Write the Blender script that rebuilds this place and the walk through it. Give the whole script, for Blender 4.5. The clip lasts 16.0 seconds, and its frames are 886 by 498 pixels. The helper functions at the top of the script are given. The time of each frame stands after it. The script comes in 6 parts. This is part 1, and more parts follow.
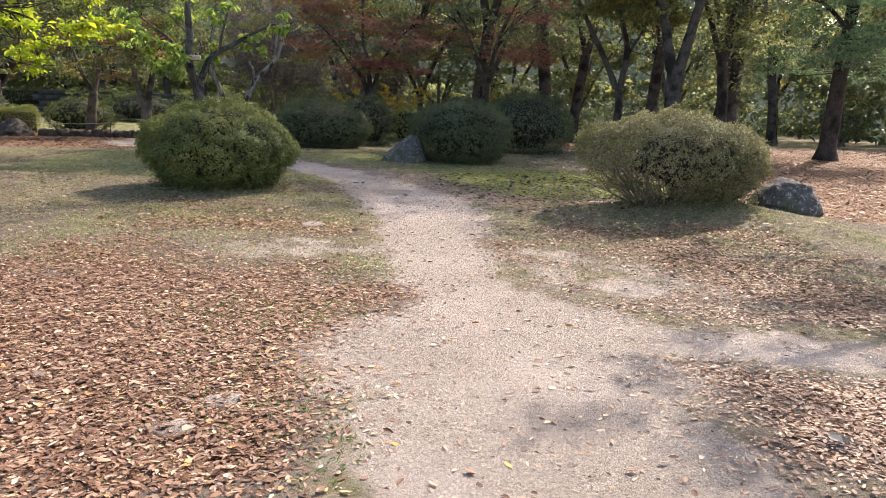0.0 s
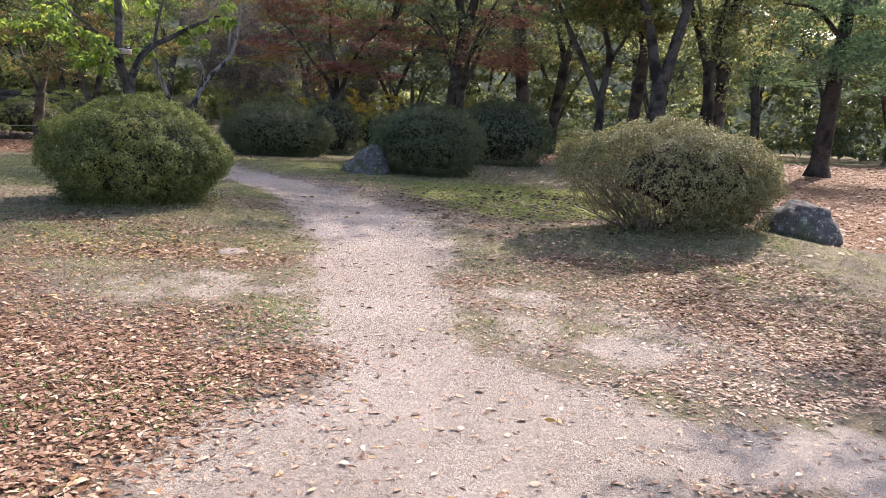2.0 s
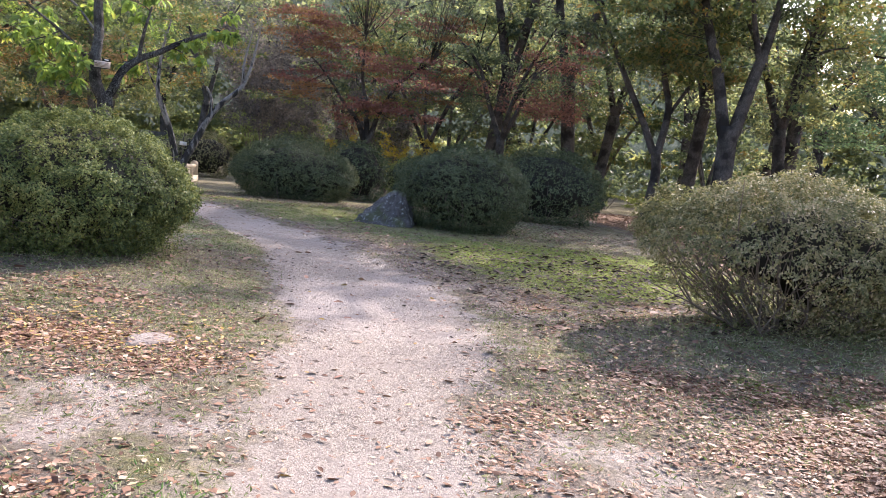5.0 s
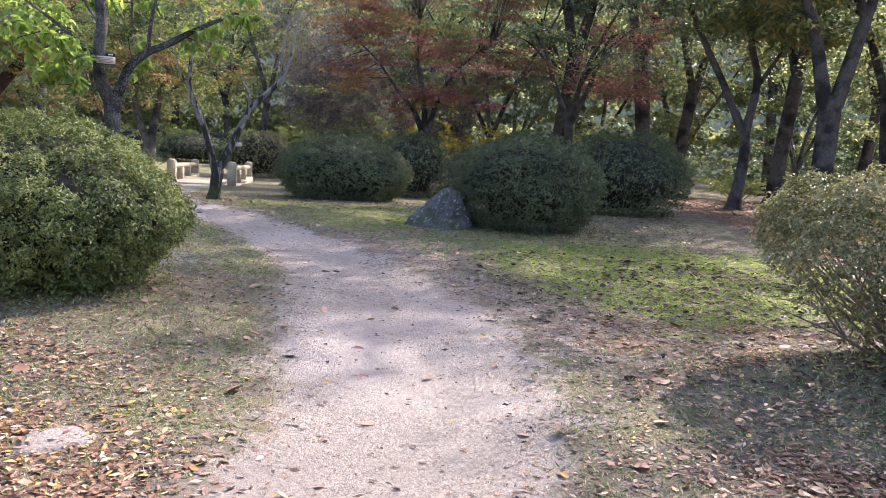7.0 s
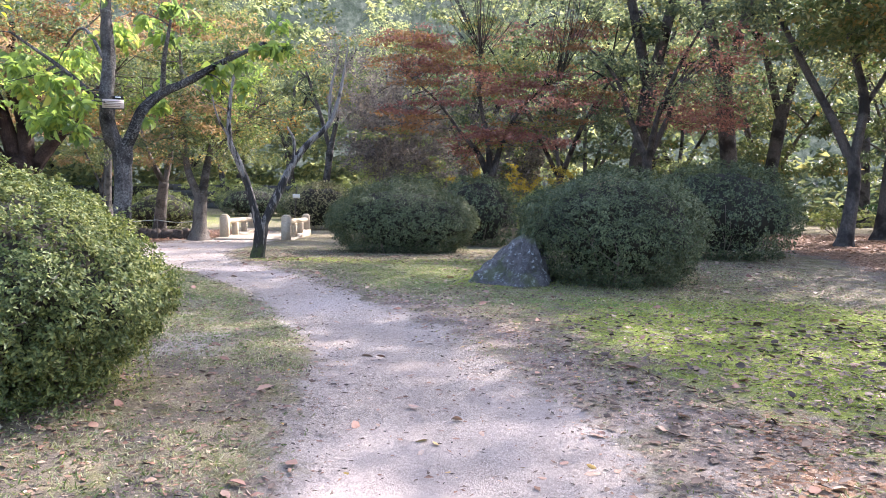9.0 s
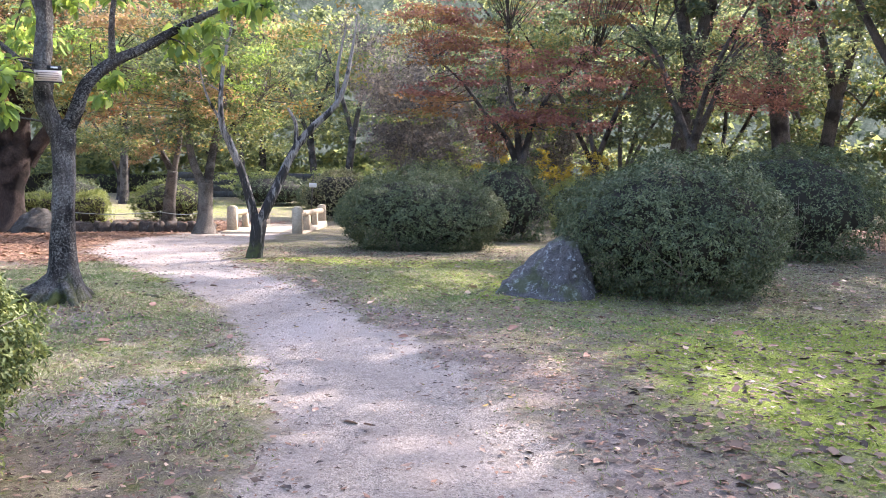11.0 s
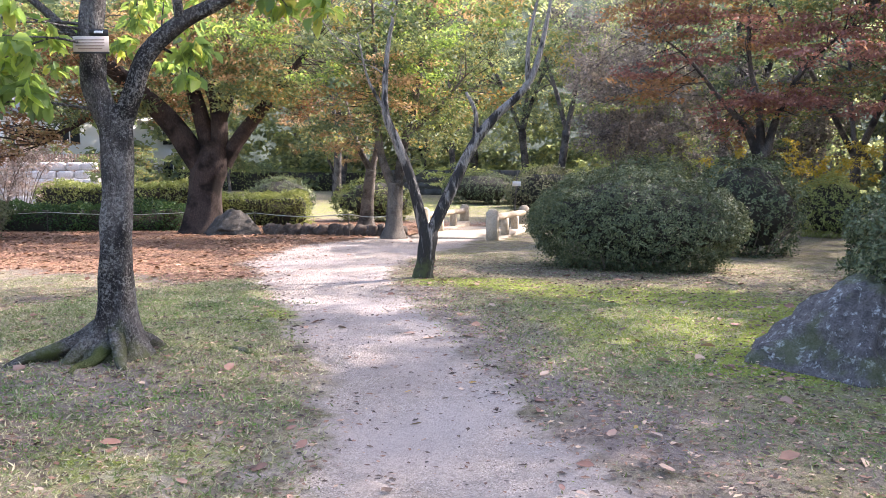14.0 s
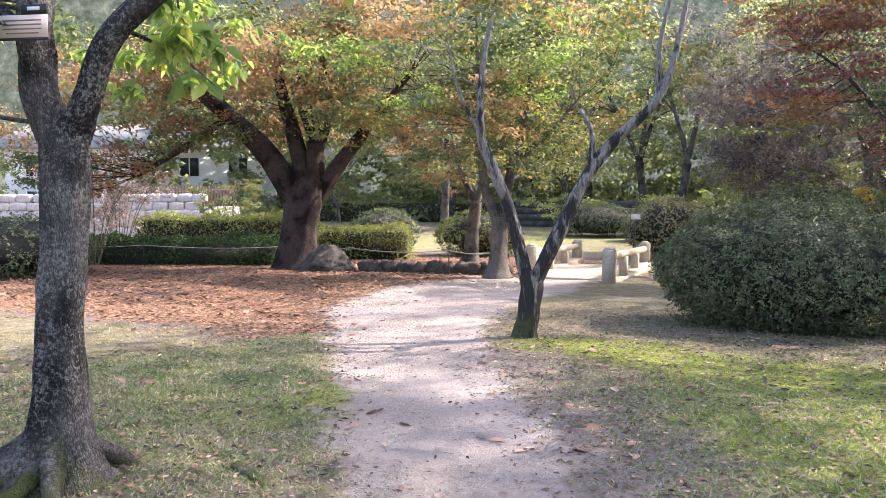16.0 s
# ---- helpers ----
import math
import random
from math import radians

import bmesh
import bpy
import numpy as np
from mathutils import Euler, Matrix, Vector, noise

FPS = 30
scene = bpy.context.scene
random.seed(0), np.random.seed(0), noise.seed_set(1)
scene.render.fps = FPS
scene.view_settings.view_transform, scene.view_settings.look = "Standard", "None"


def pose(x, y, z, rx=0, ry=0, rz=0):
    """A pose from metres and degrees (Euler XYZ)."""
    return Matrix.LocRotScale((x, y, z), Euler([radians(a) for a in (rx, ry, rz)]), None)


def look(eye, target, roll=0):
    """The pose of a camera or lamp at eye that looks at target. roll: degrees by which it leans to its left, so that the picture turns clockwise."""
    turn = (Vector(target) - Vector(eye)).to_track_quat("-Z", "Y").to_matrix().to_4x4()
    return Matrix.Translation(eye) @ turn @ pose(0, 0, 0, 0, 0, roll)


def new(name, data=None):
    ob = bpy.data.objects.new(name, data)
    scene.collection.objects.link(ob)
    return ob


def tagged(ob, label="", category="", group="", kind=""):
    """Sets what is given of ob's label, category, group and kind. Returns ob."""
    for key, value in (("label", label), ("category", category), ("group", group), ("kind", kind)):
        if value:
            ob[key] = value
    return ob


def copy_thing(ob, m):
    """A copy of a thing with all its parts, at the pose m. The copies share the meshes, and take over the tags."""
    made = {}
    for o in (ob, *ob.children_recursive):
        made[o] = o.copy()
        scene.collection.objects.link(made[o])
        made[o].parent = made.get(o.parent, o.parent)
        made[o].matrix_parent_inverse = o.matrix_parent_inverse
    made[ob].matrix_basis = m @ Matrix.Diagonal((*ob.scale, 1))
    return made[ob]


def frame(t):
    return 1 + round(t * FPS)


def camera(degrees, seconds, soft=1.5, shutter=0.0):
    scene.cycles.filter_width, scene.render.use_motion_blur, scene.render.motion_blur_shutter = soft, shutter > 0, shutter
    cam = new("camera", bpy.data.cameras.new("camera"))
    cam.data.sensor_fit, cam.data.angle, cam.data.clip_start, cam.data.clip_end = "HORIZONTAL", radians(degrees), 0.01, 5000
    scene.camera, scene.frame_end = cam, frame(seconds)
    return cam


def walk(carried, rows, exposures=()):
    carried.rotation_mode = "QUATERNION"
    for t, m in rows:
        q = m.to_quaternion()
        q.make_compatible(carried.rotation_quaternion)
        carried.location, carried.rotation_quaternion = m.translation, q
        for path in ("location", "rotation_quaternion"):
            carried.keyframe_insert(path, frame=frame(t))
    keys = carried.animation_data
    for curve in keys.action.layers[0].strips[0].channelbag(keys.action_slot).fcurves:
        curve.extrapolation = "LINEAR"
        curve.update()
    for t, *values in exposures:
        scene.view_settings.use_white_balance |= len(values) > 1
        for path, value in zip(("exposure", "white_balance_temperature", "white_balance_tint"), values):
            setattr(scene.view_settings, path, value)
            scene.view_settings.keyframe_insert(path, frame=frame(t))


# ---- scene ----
cam = camera(57.6, 16.0, soft=0.85)
METRES, EYE, TILT, LEAN, TURN = 16.1, 1.5, 0.0, 0.0, 0.0
ROWS = [
    (0.0, 0.0, 0.0, 0.0, 0.52, -11.18, -2.63),
    (0.5, 0.0047, 0.0315, -0.0009, 0.12, -11.24, -3.16),
    (1.0, 0.0079, 0.0609, -0.0011, -0.82, -11.12, -3.34),
    (1.5, 0.0135, 0.0908, -0.0033, -1.0, -10.94, -3.55),
    (2.0, 0.0159, 0.1224, -0.0056, -1.0, -10.47, -3.6),
    (2.5, 0.0152, 0.1505, -0.0075, -1.19, -9.14, -3.65),
    (3.0, 0.0163, 0.1817, -0.01, -1.12, -6.81, -4.41),
    (3.5, 0.0151, 0.2137, -0.0133, -1.14, -6.73, -4.35),
    (4.0, 0.0147, 0.2462, -0.0183, 1.28, -6.51, -7.31),
    (6.5, 0.0273, 0.3997, -0.0154, 3.78, -8.2, -2.98),
    (7.0, 0.0257, 0.4314, -0.0158, 6.51, -8.24, -3.58),
    (7.5, 0.0207, 0.4627, -0.0186, 7.68, -8.19, -3.56),
    (8.0, 0.0184, 0.4956, -0.02, 9.79, -7.63, -2.19),
    (8.5, 0.0125, 0.5285, -0.0208, 11.04, -5.58, -1.91),
    (9.0, 0.0078, 0.5605, -0.0198, 11.12, -5.27, -1.02),
    (11.5, -0.0151, 0.7148, -0.0186, 14.81, -6.73, -0.72),
    (12.0, -0.0185, 0.7459, -0.0188, 20.45, -6.8, 0.12),
    (12.5, -0.0274, 0.7749, -0.0191, 24.49, -6.78, 0.92),
    (13.0, -0.0362, 0.8022, -0.018, 25.27, -7.06, 2.17),
    (13.5, -0.0423, 0.8322, -0.017, 26.99, -6.67, 0.88),
    (14.0, -0.0524, 0.8619, -0.0184, 28.38, -6.65, 0.04),
    (14.5, -0.0632, 0.8909, -0.0183, 30.89, -5.35, 0.32),
    (15.0, -0.0778, 0.9206, -0.018, 34.43, -3.79, -0.33),
    (15.5, -0.0944, 0.948, -0.0173, 34.8, -4.19, -0.15),
    (16.0, -0.1095, 0.9746, -0.0179, 36.33, -4.49, 0.21),
]
EXPOSURES = [(0.0, 1.15, 6850, 14), (2.0, 1.22, 6550, 18), (4.0, 1.4, 6350, 20), (7.0, 1.6, 6150, 19), (8.0, 1.76, 6100, 19), (9.0, 2.12, 6050, 20), (11.5, 2.26, 6200, 21), (13.0, 2.18, 6300, 20), (14.5, 2.2, 6300, 21), (16.0, 2.12, 6400, 21)]
walk(cam, [(t, pose(0, 0, EYE, TILT, LEAN, TURN) @ pose(METRES * x, METRES * y, METRES * z, 90 + pitch, roll, yaw)) for t, x, y, z, yaw, pitch, roll in ROWS],
     EXPOSURES)

# ---- world, sun ----
SUN_AZ, SUN_EL = 34.0, 41.0   # degrees right of +y, above the horizon
world = bpy.data.worlds.new("sky")
scene.world = world
world.use_nodes = True
wn = world.node_tree.nodes
sky = wn.new("ShaderNodeTexSky")
sky.sky_type, sky.sun_disc = "NISHITA", False
sky.sun_elevation, sky.sun_rotation = radians(SUN_EL), radians(SUN_AZ)
sky.air_density, sky.dust_density = 1.0, 2.5
world.node_tree.links.new(sky.outputs[0], wn["Background"].inputs[0])
wn["Background"].inputs[1].default_value = 0.15
sun = new("sun", bpy.data.lights.new("sun", "SUN"))
sun.data.energy, sun.data.angle, sun.data.color = 3.5, radians(0.6), (1.0, 0.93, 0.84)
to_sun = Vector((math.sin(radians(SUN_AZ)) * math.cos(radians(SUN_EL)), math.cos(radians(SUN_AZ)) * math.cos(radians(SUN_EL)), math.sin(radians(SUN_EL))))
sun.matrix_world = look(to_sun * 60, (0, 0, 0))

# ---- materials ----


class Nodes:
    """A short way to write a node material."""

    def __init__(self, name):
        self.mat = bpy.data.materials.new(name)
        self.mat.use_nodes = True
        self.tree = self.mat.node_tree
        self.tree.nodes.clear()
        self.out = self.add("ShaderNodeOutputMaterial")
        self.pos = self.add("ShaderNodeNewGeometry")

    def add(self, kind, **ins):
        n = self.tree.nodes.new(kind)
        for k, v in ins.items():
            self.put(n, k.replace("_", " "), v)
        return n

    def put(self, n, key, v):
        sock = n.inputs[int(key)] if key.isdigit() else n.inputs[key]
        if isinstance(v, bpy.types.NodeSocket):
            self.tree.links.new(v, sock)
        else:
            sock.default_value = v

    def noise(self, scale, detail=4, rough=0.6, vector=None):
        n = self.add("ShaderNodeTexNoise", Scale=scale, Detail=detail, Roughness=rough)
        self.put(n, "Vector", vector or self.pos.outputs["Position"])
        return n.outputs["Fac"]

    def cells(self, scale, out="Color", vector=None, feature="F1"):
        n = self.add("ShaderNodeTexVoronoi", Scale=scale)
        n.feature = feature
        self.put(n, "Vector", vector or self.pos.outputs["Position"])
        return n.outputs[out]

    def ramp(self, fac, stops, mode="LINEAR"):
        n = self.add("ShaderNodeValToRGB", Fac=fac)
        n.color_ramp.interpolation = mode
        el = n.color_ramp.elements
        while len(el) < len(stops):
            el.new(0.5)
        for e, (p, c) in zip(el, stops):
            e.position = p
            e.color = (*c, 1) if len(c) == 3 else c
        return n.outputs["Color"]

    def mix(self, fac, a, b, blend="MIX"):
        n = self.tree.nodes.new("ShaderNodeMix")
        n.data_type, n.blend_type = "RGBA", blend
        for i, v in ((0, fac), (6, a), (7, b)):
            if isinstance(v, bpy.types.NodeSocket):
                self.tree.links.new(v, n.inputs[i])
            else:
                n.inputs[i].default_value = (*v, 1) if isinstance(v, tuple) and len(v) == 3 else v
        return n.outputs[2]

    def maths(self, op, a, b=0.0):
        n = self.tree.nodes.new("ShaderNodeMath")
        n.operation = op
        self.put(n, "0", a)
        self.put(n, "1", b)
        return n.outputs[0]

    def attr(self, name):
        n = self.tree.nodes.new("ShaderNodeAttribute")
        n.attribute_name = name
        return n.outputs["Fac"]

    def bump(self, height, strength=0.5, distance=0.02, normal=None):
        n = self.add("ShaderNodeBump", Strength=strength, Distance=distance, Height=height)
        if normal:
            self.put(n, "Normal", normal)
        return n.outputs[0]

    def surface(self, color, rough=0.8, normal=None, specular=0.3, metallic=0.0):
        n = self.add("ShaderNodeBsdfPrincipled", Roughness=rough, Metallic=metallic)
        self.put(n, "Base Color", color if isinstance(color, bpy.types.NodeSocket) else (*color, 1))
        self.put(n, "Specular IOR Level", specular)
        if normal:
            self.put(n, "Normal", normal)
        self.tree.links.new(n.outputs[0], self.out.inputs[0])
        return n

    def thin(self, n, color, amount):
        """Lets light through a thin leaf."""
        tr = self.add("ShaderNodeBsdfTranslucent", Color=color)
        m = self.add("ShaderNodeMixShader", Fac=amount)
        self.tree.links.new(n.outputs[0], m.inputs[1])
        self.tree.links.new(tr.outputs[0], m.inputs[2])
        self.tree.links.new(m.outputs[0], self.out.inputs[0])


def leaf_mat(name, stops, through_it=0.35, rough=0.5, patch=0.5, gloss=0.35):
    """Leaves: each its own shade by island, drifting over the crown."""
    g = Nodes(name)
    isl = g.pos.outputs["Random Per Island"]
    drift = g.noise(patch, 2, 0.5)
    fac = g.maths("ADD", g.maths("MULTIPLY", isl, 0.6), g.maths("MULTIPLY", g.maths("SUBTRACT", drift, 0.22), 0.75))
    col = g.ramp(fac, stops)
    col = g.mix(0.25, col, g.mix(g.noise(60, 2), (0.3, 0.3, 0.3), (1, 1, 1)), "MULTIPLY")
    sh = g.surface(col, rough, None, gloss)
    g.thin(sh, g.mix(0.35, col, (0.9, 0.95, 0.35), "SOFT_LIGHT"), through_it)
    return g.mat


def bark_mat(name, dark, light, scale=1.0, moss=0.0, pale=0.0, stretch=0.28):
    g = Nodes(name)
    mp = g.add("ShaderNodeMapping", Vector=g.pos.outputs["Position"], Scale=(1, 1, stretch))
    v = mp.outputs[0]
    warp = g.mix(0.02, v, g.add("ShaderNodeTexNoise", Scale=14.0, Vector=v).outputs["Color"])
    cr = g.cells(95 * scale, "Distance", warp, "DISTANCE_TO_EDGE")
    n1, n2 = g.noise(38 * scale, 8, 0.78, v), g.noise(1.8, 3)
    col = g.mix(g.ramp(n1, [(0.3, (0, 0, 0)), (0.72, (1, 1, 1))]), dark, light)
    col = g.mix(g.ramp(cr, [(0.0, (0.75, 0.75, 0.75)), (0.12, (0, 0, 0))]), col, tuple(c * 0.5 for c in dark))
    col = g.mix(g.ramp(n2, [(0.45, (0, 0, 0)), (0.62, (1, 1, 1))]), col, tuple(c * 0.5 for c in dark))
    if pale:
        flakes = g.maths("ADD", g.maths("MULTIPLY", g.noise(52, 9, 0.8), 0.75), g.maths("MULTIPLY", g.noise(4.5, 3), 0.25))
        spots = g.ramp(flakes, [(0.50, (0, 0, 0)), (0.58, (1, 1, 1))])
        col = g.mix(g.maths("MULTIPLY", spots, pale), col, (0.33, 0.32, 0.29))
    if moss:
        sep = g.add("ShaderNodeSeparateXYZ", Vector=g.pos.outputs["Position"])
        ms = g.ramp(g.maths("ADD", g.noise(5, 4), g.maths("MULTIPLY", sep.outputs[2], -0.6)), [(0.5, (0, 0, 0)), (0.68, (1, 1, 1))])
        col = g.mix(g.maths("MULTIPLY", ms, moss), col, (0.07, 0.085, 0.02))
    h = g.maths("ADD", g.maths("MULTIPLY", g.ramp(cr, [(0.0, (0, 0, 0)), (0.3, (1, 1, 1))]), 0.5), n1)
    g.surface(col, 0.9, g.bump(h, 0.9, 0.015), 0.2)
    return g.mat


def stone_mat(name, dark, light, lichen=0.3, moss=0.0, scale=1.0):
    g = Nodes(name)
    n1 = g.noise(6 * scale, 8, 0.7)
    col = g.mix(g.ramp(n1, [(0.3, (0, 0, 0)), (0.7, (1, 1, 1))]), dark, light)
    col = g.mix(g.ramp(g.noise(45 * scale, 4, 0.7), [(0.4, (0, 0, 0)), (0.75, (1, 1, 1))]), col, tuple(c * 0.55 for c in dark))
    li = g.ramp(g.noise(9 * scale, 9, 0.75), [(0.55, (0, 0, 0)), (0.62, (1, 1, 1))])
    col = g.mix(g.maths("MULTIPLY", li, lichen), col, (0.5, 0.52, 0.5))
    if moss:
        ms = g.ramp(g.noise(2.2, 4), [(0.52, (0, 0, 0)), (0.6, (1, 1, 1))])
        col = g.mix(g.maths("MULTIPLY", ms, moss), col, (0.09, 0.12, 0.015))
    g.surface(col, 0.88, g.bump(g.maths("ADD", n1, g.noise(60 * scale, 5)), 0.7, 0.02), 0.25)
    return g.mat


def plain_mat(name, a, b, scale=8, rough=0.8, bump=0.2, metallic=0.0):
    g = Nodes(name)
    n = g.noise(scale, 6, 0.65)
    g.surface(g.mix(n, a, b), rough, g.bump(g.noise(scale * 6, 5), bump, 0.01), 0.3, metallic)
    return g.mat


def ground_mat():
    g = Nodes("ground_soil")
    path, moss, litter = g.attr("path"), g.attr("moss"), g.attr("litter")
    edge = g.maths("SUBTRACT", g.maths("ADD", g.maths("MULTIPLY", g.noise(3.2, 6, 0.7), 0.55), g.maths("MULTIPLY", g.noise(0.9, 3, 0.6), 0.45)), 0.5)
    p = g.ramp(g.maths("ADD", path, g.maths("MULTIPLY", edge, 2.1)), [(0.36, (0, 0, 0)), (0.62, (1, 1, 1))])
    fine, mid, big = g.noise(95, 6, 0.85), g.noise(20, 6, 0.75), g.noise(1.3, 4)
    sand = g.mix(g.ramp(fine, [(0.3, (0, 0, 0)), (0.7, (1, 1, 1))]), (0.26, 0.216, 0.176), (0.68, 0.573, 0.465))
    grit = g.add("ShaderNodeSeparateColor", Color=g.cells(120, "Color"))
    sand = g.mix(g.ramp(grit.outputs[0], [(0.62, (0, 0, 0)), (0.9, (0.75, 0.75, 0.75))]), sand, (0.13, 0.105, 0.09))
    sand = g.mix(g.ramp(grit.outputs[1], [(0.72, (0, 0, 0)), (0.95, (0.8, 0.8, 0.8))]), sand, (0.70, 0.61, 0.54))
    sand = g.mix(g.ramp(big, [(0.4, (0, 0, 0)), (0.7, (1, 1, 1))]), sand, (0.43, 0.355, 0.30))
    sand = g.mix(g.ramp(mid, [(0.5, (0, 0, 0)), (0.70, (1, 1, 1))]), sand, (0.28, 0.23, 0.195))
    # small dark spots, in the colour only, without relief
    dark_flecks = g.ramp(g.noise(46, 3, 0.6), [(0.62, (0, 0, 0)), (0.70, (0.85, 0.85, 0.85))])
    sand = g.mix(dark_flecks, sand, (0.17, 0.138, 0.115))
    sand = g.mix(g.ramp(g.noise(0.55, 4, 0.6), [(0.45, (0, 0, 0)), (0.65, (0.7, 0.7, 0.7))]), sand, (0.56, 0.475, 0.415))
    soil = g.mix(g.ramp(g.noise(40, 6, 0.75), [(0.3, (0, 0, 0)), (0.7, (1, 1, 1))]), (0.10, 0.08, 0.064), (0.32, 0.262, 0.21))
    blade = g.ramp(g.noise(85, 7, 0.9), [(0.38, (0, 0, 0)), (0.62, (1, 1, 1))])
    straw = g.mix(blade, (0.09, 0.075, 0.045), (0.52, 0.44, 0.28))
    straw = g.mix(g.ramp(g.noise(5, 5, 0.7), [(0.45, (0, 0, 0)), (0.62, (1, 1, 1))]), straw, g.mix(blade, (0.05, 0.055, 0.02), (0.26, 0.25, 0.09)))
    turf = g.mix(g.ramp(g.noise(2.1, 6, 0.75), [(0.46, (0, 0, 0)), (0.62, (1, 1, 1))]), straw, soil)
    turf = g.mix(g.ramp(litter, [(0.05, (0, 0, 0)), (0.35, (1, 1, 1))]), turf, soil)
    green = g.mix(blade, (0.10, 0.13, 0.02), (0.38, 0.44, 0.08))
    m = g.ramp(g.maths("ADD", moss, g.maths("MULTIPLY", g.maths("SUBTRACT", g.noise(2.6, 8, 0.8), 0.5), 1.9)), [(0.38, (0, 0, 0)), (0.72, (1, 1, 1))])
    turf = g.mix(m, turf, green)
    worn = g.ramp(g.maths("ADD", g.attr("dirt"), g.maths("MULTIPLY", g.maths("SUBTRACT", g.noise(2.3, 7, 0.75), 0.5), 1.3)), [(0.3, (0, 0, 0)), (0.65, (1, 1, 1))])
    turf = g.mix(worn, turf, g.mix(g.ramp(g.noise(55, 6, 0.8), [(0.3, (0, 0, 0)), (0.7, (1, 1, 1))]), (0.13, 0.10, 0.085), (0.42, 0.345, 0.295)))
    # trodden leaves: small angular flecks of brown
    fl = g.cells(34, "Color", g.mix(0.12, g.pos.outputs["Position"], g.add("ShaderNodeTexNoise", Scale=9.0).outputs["Color"]))
    flv = g.add("ShaderNodeSeparateColor", Color=fl)
    brown = g.ramp(flv.outputs[0], [(0.0, (0.075, 0.042, 0.026)), (0.35, (0.20, 0.11, 0.065)), (0.7, (0.33, 0.19, 0.115)), (1.0, (0.46, 0.32, 0.21))])
    lf = g.ramp(g.maths("ADD", g.maths("MULTIPLY", flv.outputs[1], 0.32), g.maths("MULTIPLY", litter, 0.8)), [(0.5, (0, 0, 0)), (0.6, (1, 1, 1))])
    col = g.mix(p, turf, sand)
    col = g.mix(lf, col, brown)
    h = g.maths("ADD", g.maths("MULTIPLY", fine, 0.5), g.maths("MULTIPLY", mid, 1.0))
    h = g.maths("ADD", g.maths("ADD", h, g.maths("MULTIPLY", grit.outputs[0], 0.35)), g.maths("MULTIPLY", lf, flv.outputs[2]))
    g.surface(col, 0.95, g.bump(h, 1.0, 0.03), 0.15)
    return g.mat


GROUND = ground_mat()
AZALEA = leaf_mat("azalea_leaf", [(0.1, (0.05, 0.072, 0.026)), (0.45, (0.14, 0.18, 0.06)), (0.75, (0.30, 0.32, 0.10)), (1.0, (0.48, 0.43, 0.18))], 0.25, 0.52, 1.3, 0.25)
AZALEA_DARK = leaf_mat("azalea_leaf_dark", [(0.1, (0.036, 0.05, 0.028)), (0.5, (0.105, 0.132, 0.064)), (0.85, (0.225, 0.25, 0.125)), (1.0, (0.36, 0.25, 0.15))], 0.2, 0.5, 1.3, 0.28)
AZALEA_DRY = leaf_mat("azalea_leaf_dry", [(0.1, (0.075, 0.088, 0.04)), (0.4, (0.19, 0.195, 0.09)), (0.65, (0.36, 0.325, 0.17)), (1.0, (0.58, 0.46, 0.30))], 0.27, 0.5, 1.1, 0.28)
# Leaf colours raised to imitate sun on the hedges.
HEDGE = leaf_mat("hedge_leaf", [(0.1, (0.14, 0.17, 0.05)), (0.5, (0.29, 0.33, 0.10)), (1.0, (0.46, 0.46, 0.18))], 0.3, 0.5, 0.8)
JUNIPER = leaf_mat("juniper_leaf", [(0.1, (0.02, 0.05, 0.02)), (0.6, (0.05, 0.11, 0.03)), (1.0, (0.12, 0.17, 0.04))], 0.2, 0.6, 0.8)
# Near-black tone that stands in for the shade between inner twigs.
INNER_SHADE = plain_mat("inner_shade_core", (0.018, 0.017, 0.012), (0.05, 0.043, 0.03), 12, 0.95)
# Blue is raised in these three leaf colours to imitate haze.
LEAF_GREEN = leaf_mat("leaf_green", [(0.1, (0.065, 0.095, 0.055)), (0.5, (0.15, 0.19, 0.095)), (0.8, (0.28, 0.30, 0.115)), (1.0, (0.44, 0.38, 0.09))], 0.38, 0.5, 0.35)
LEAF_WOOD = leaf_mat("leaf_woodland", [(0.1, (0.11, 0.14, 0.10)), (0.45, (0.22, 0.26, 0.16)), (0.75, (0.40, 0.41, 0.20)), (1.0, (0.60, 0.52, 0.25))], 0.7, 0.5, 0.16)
# Darker copy of the woodland leaf; shade is put into its colour.
LEAF_SHADE = leaf_mat("leaf_woodland_shade", [(0.1, (0.06, 0.085, 0.065)), (0.45, (0.12, 0.155, 0.10)), (0.75, (0.24, 0.26, 0.135)), (1.0, (0.46, 0.38, 0.14))], 0.5, 0.5, 0.2)
LEAF_PINE = leaf_mat("leaf_pine", [(0.1, (0.07, 0.12, 0.08)), (0.6, (0.13, 0.21, 0.13)), (1.0, (0.22, 0.3, 0.16))], 0.5, 0.6, 0.3)
LEAF_LIME = leaf_mat("leaf_lime", [(0.1, (0.26, 0.38, 0.03)), (0.5, (0.42, 0.5, 0.04)), (1.0, (0.62, 0.55, 0.06))], 0.55, 0.45, 0.6)
LEAF_BROAD = leaf_mat("leaf_broad", [(0.1, (0.08, 0.13, 0.05)), (0.4, (0.19, 0.28, 0.09)), (0.75, (0.42, 0.54, 0.12)), (1.0, (0.56, 0.40, 0.10))], 0.6, 0.4, 0.9)
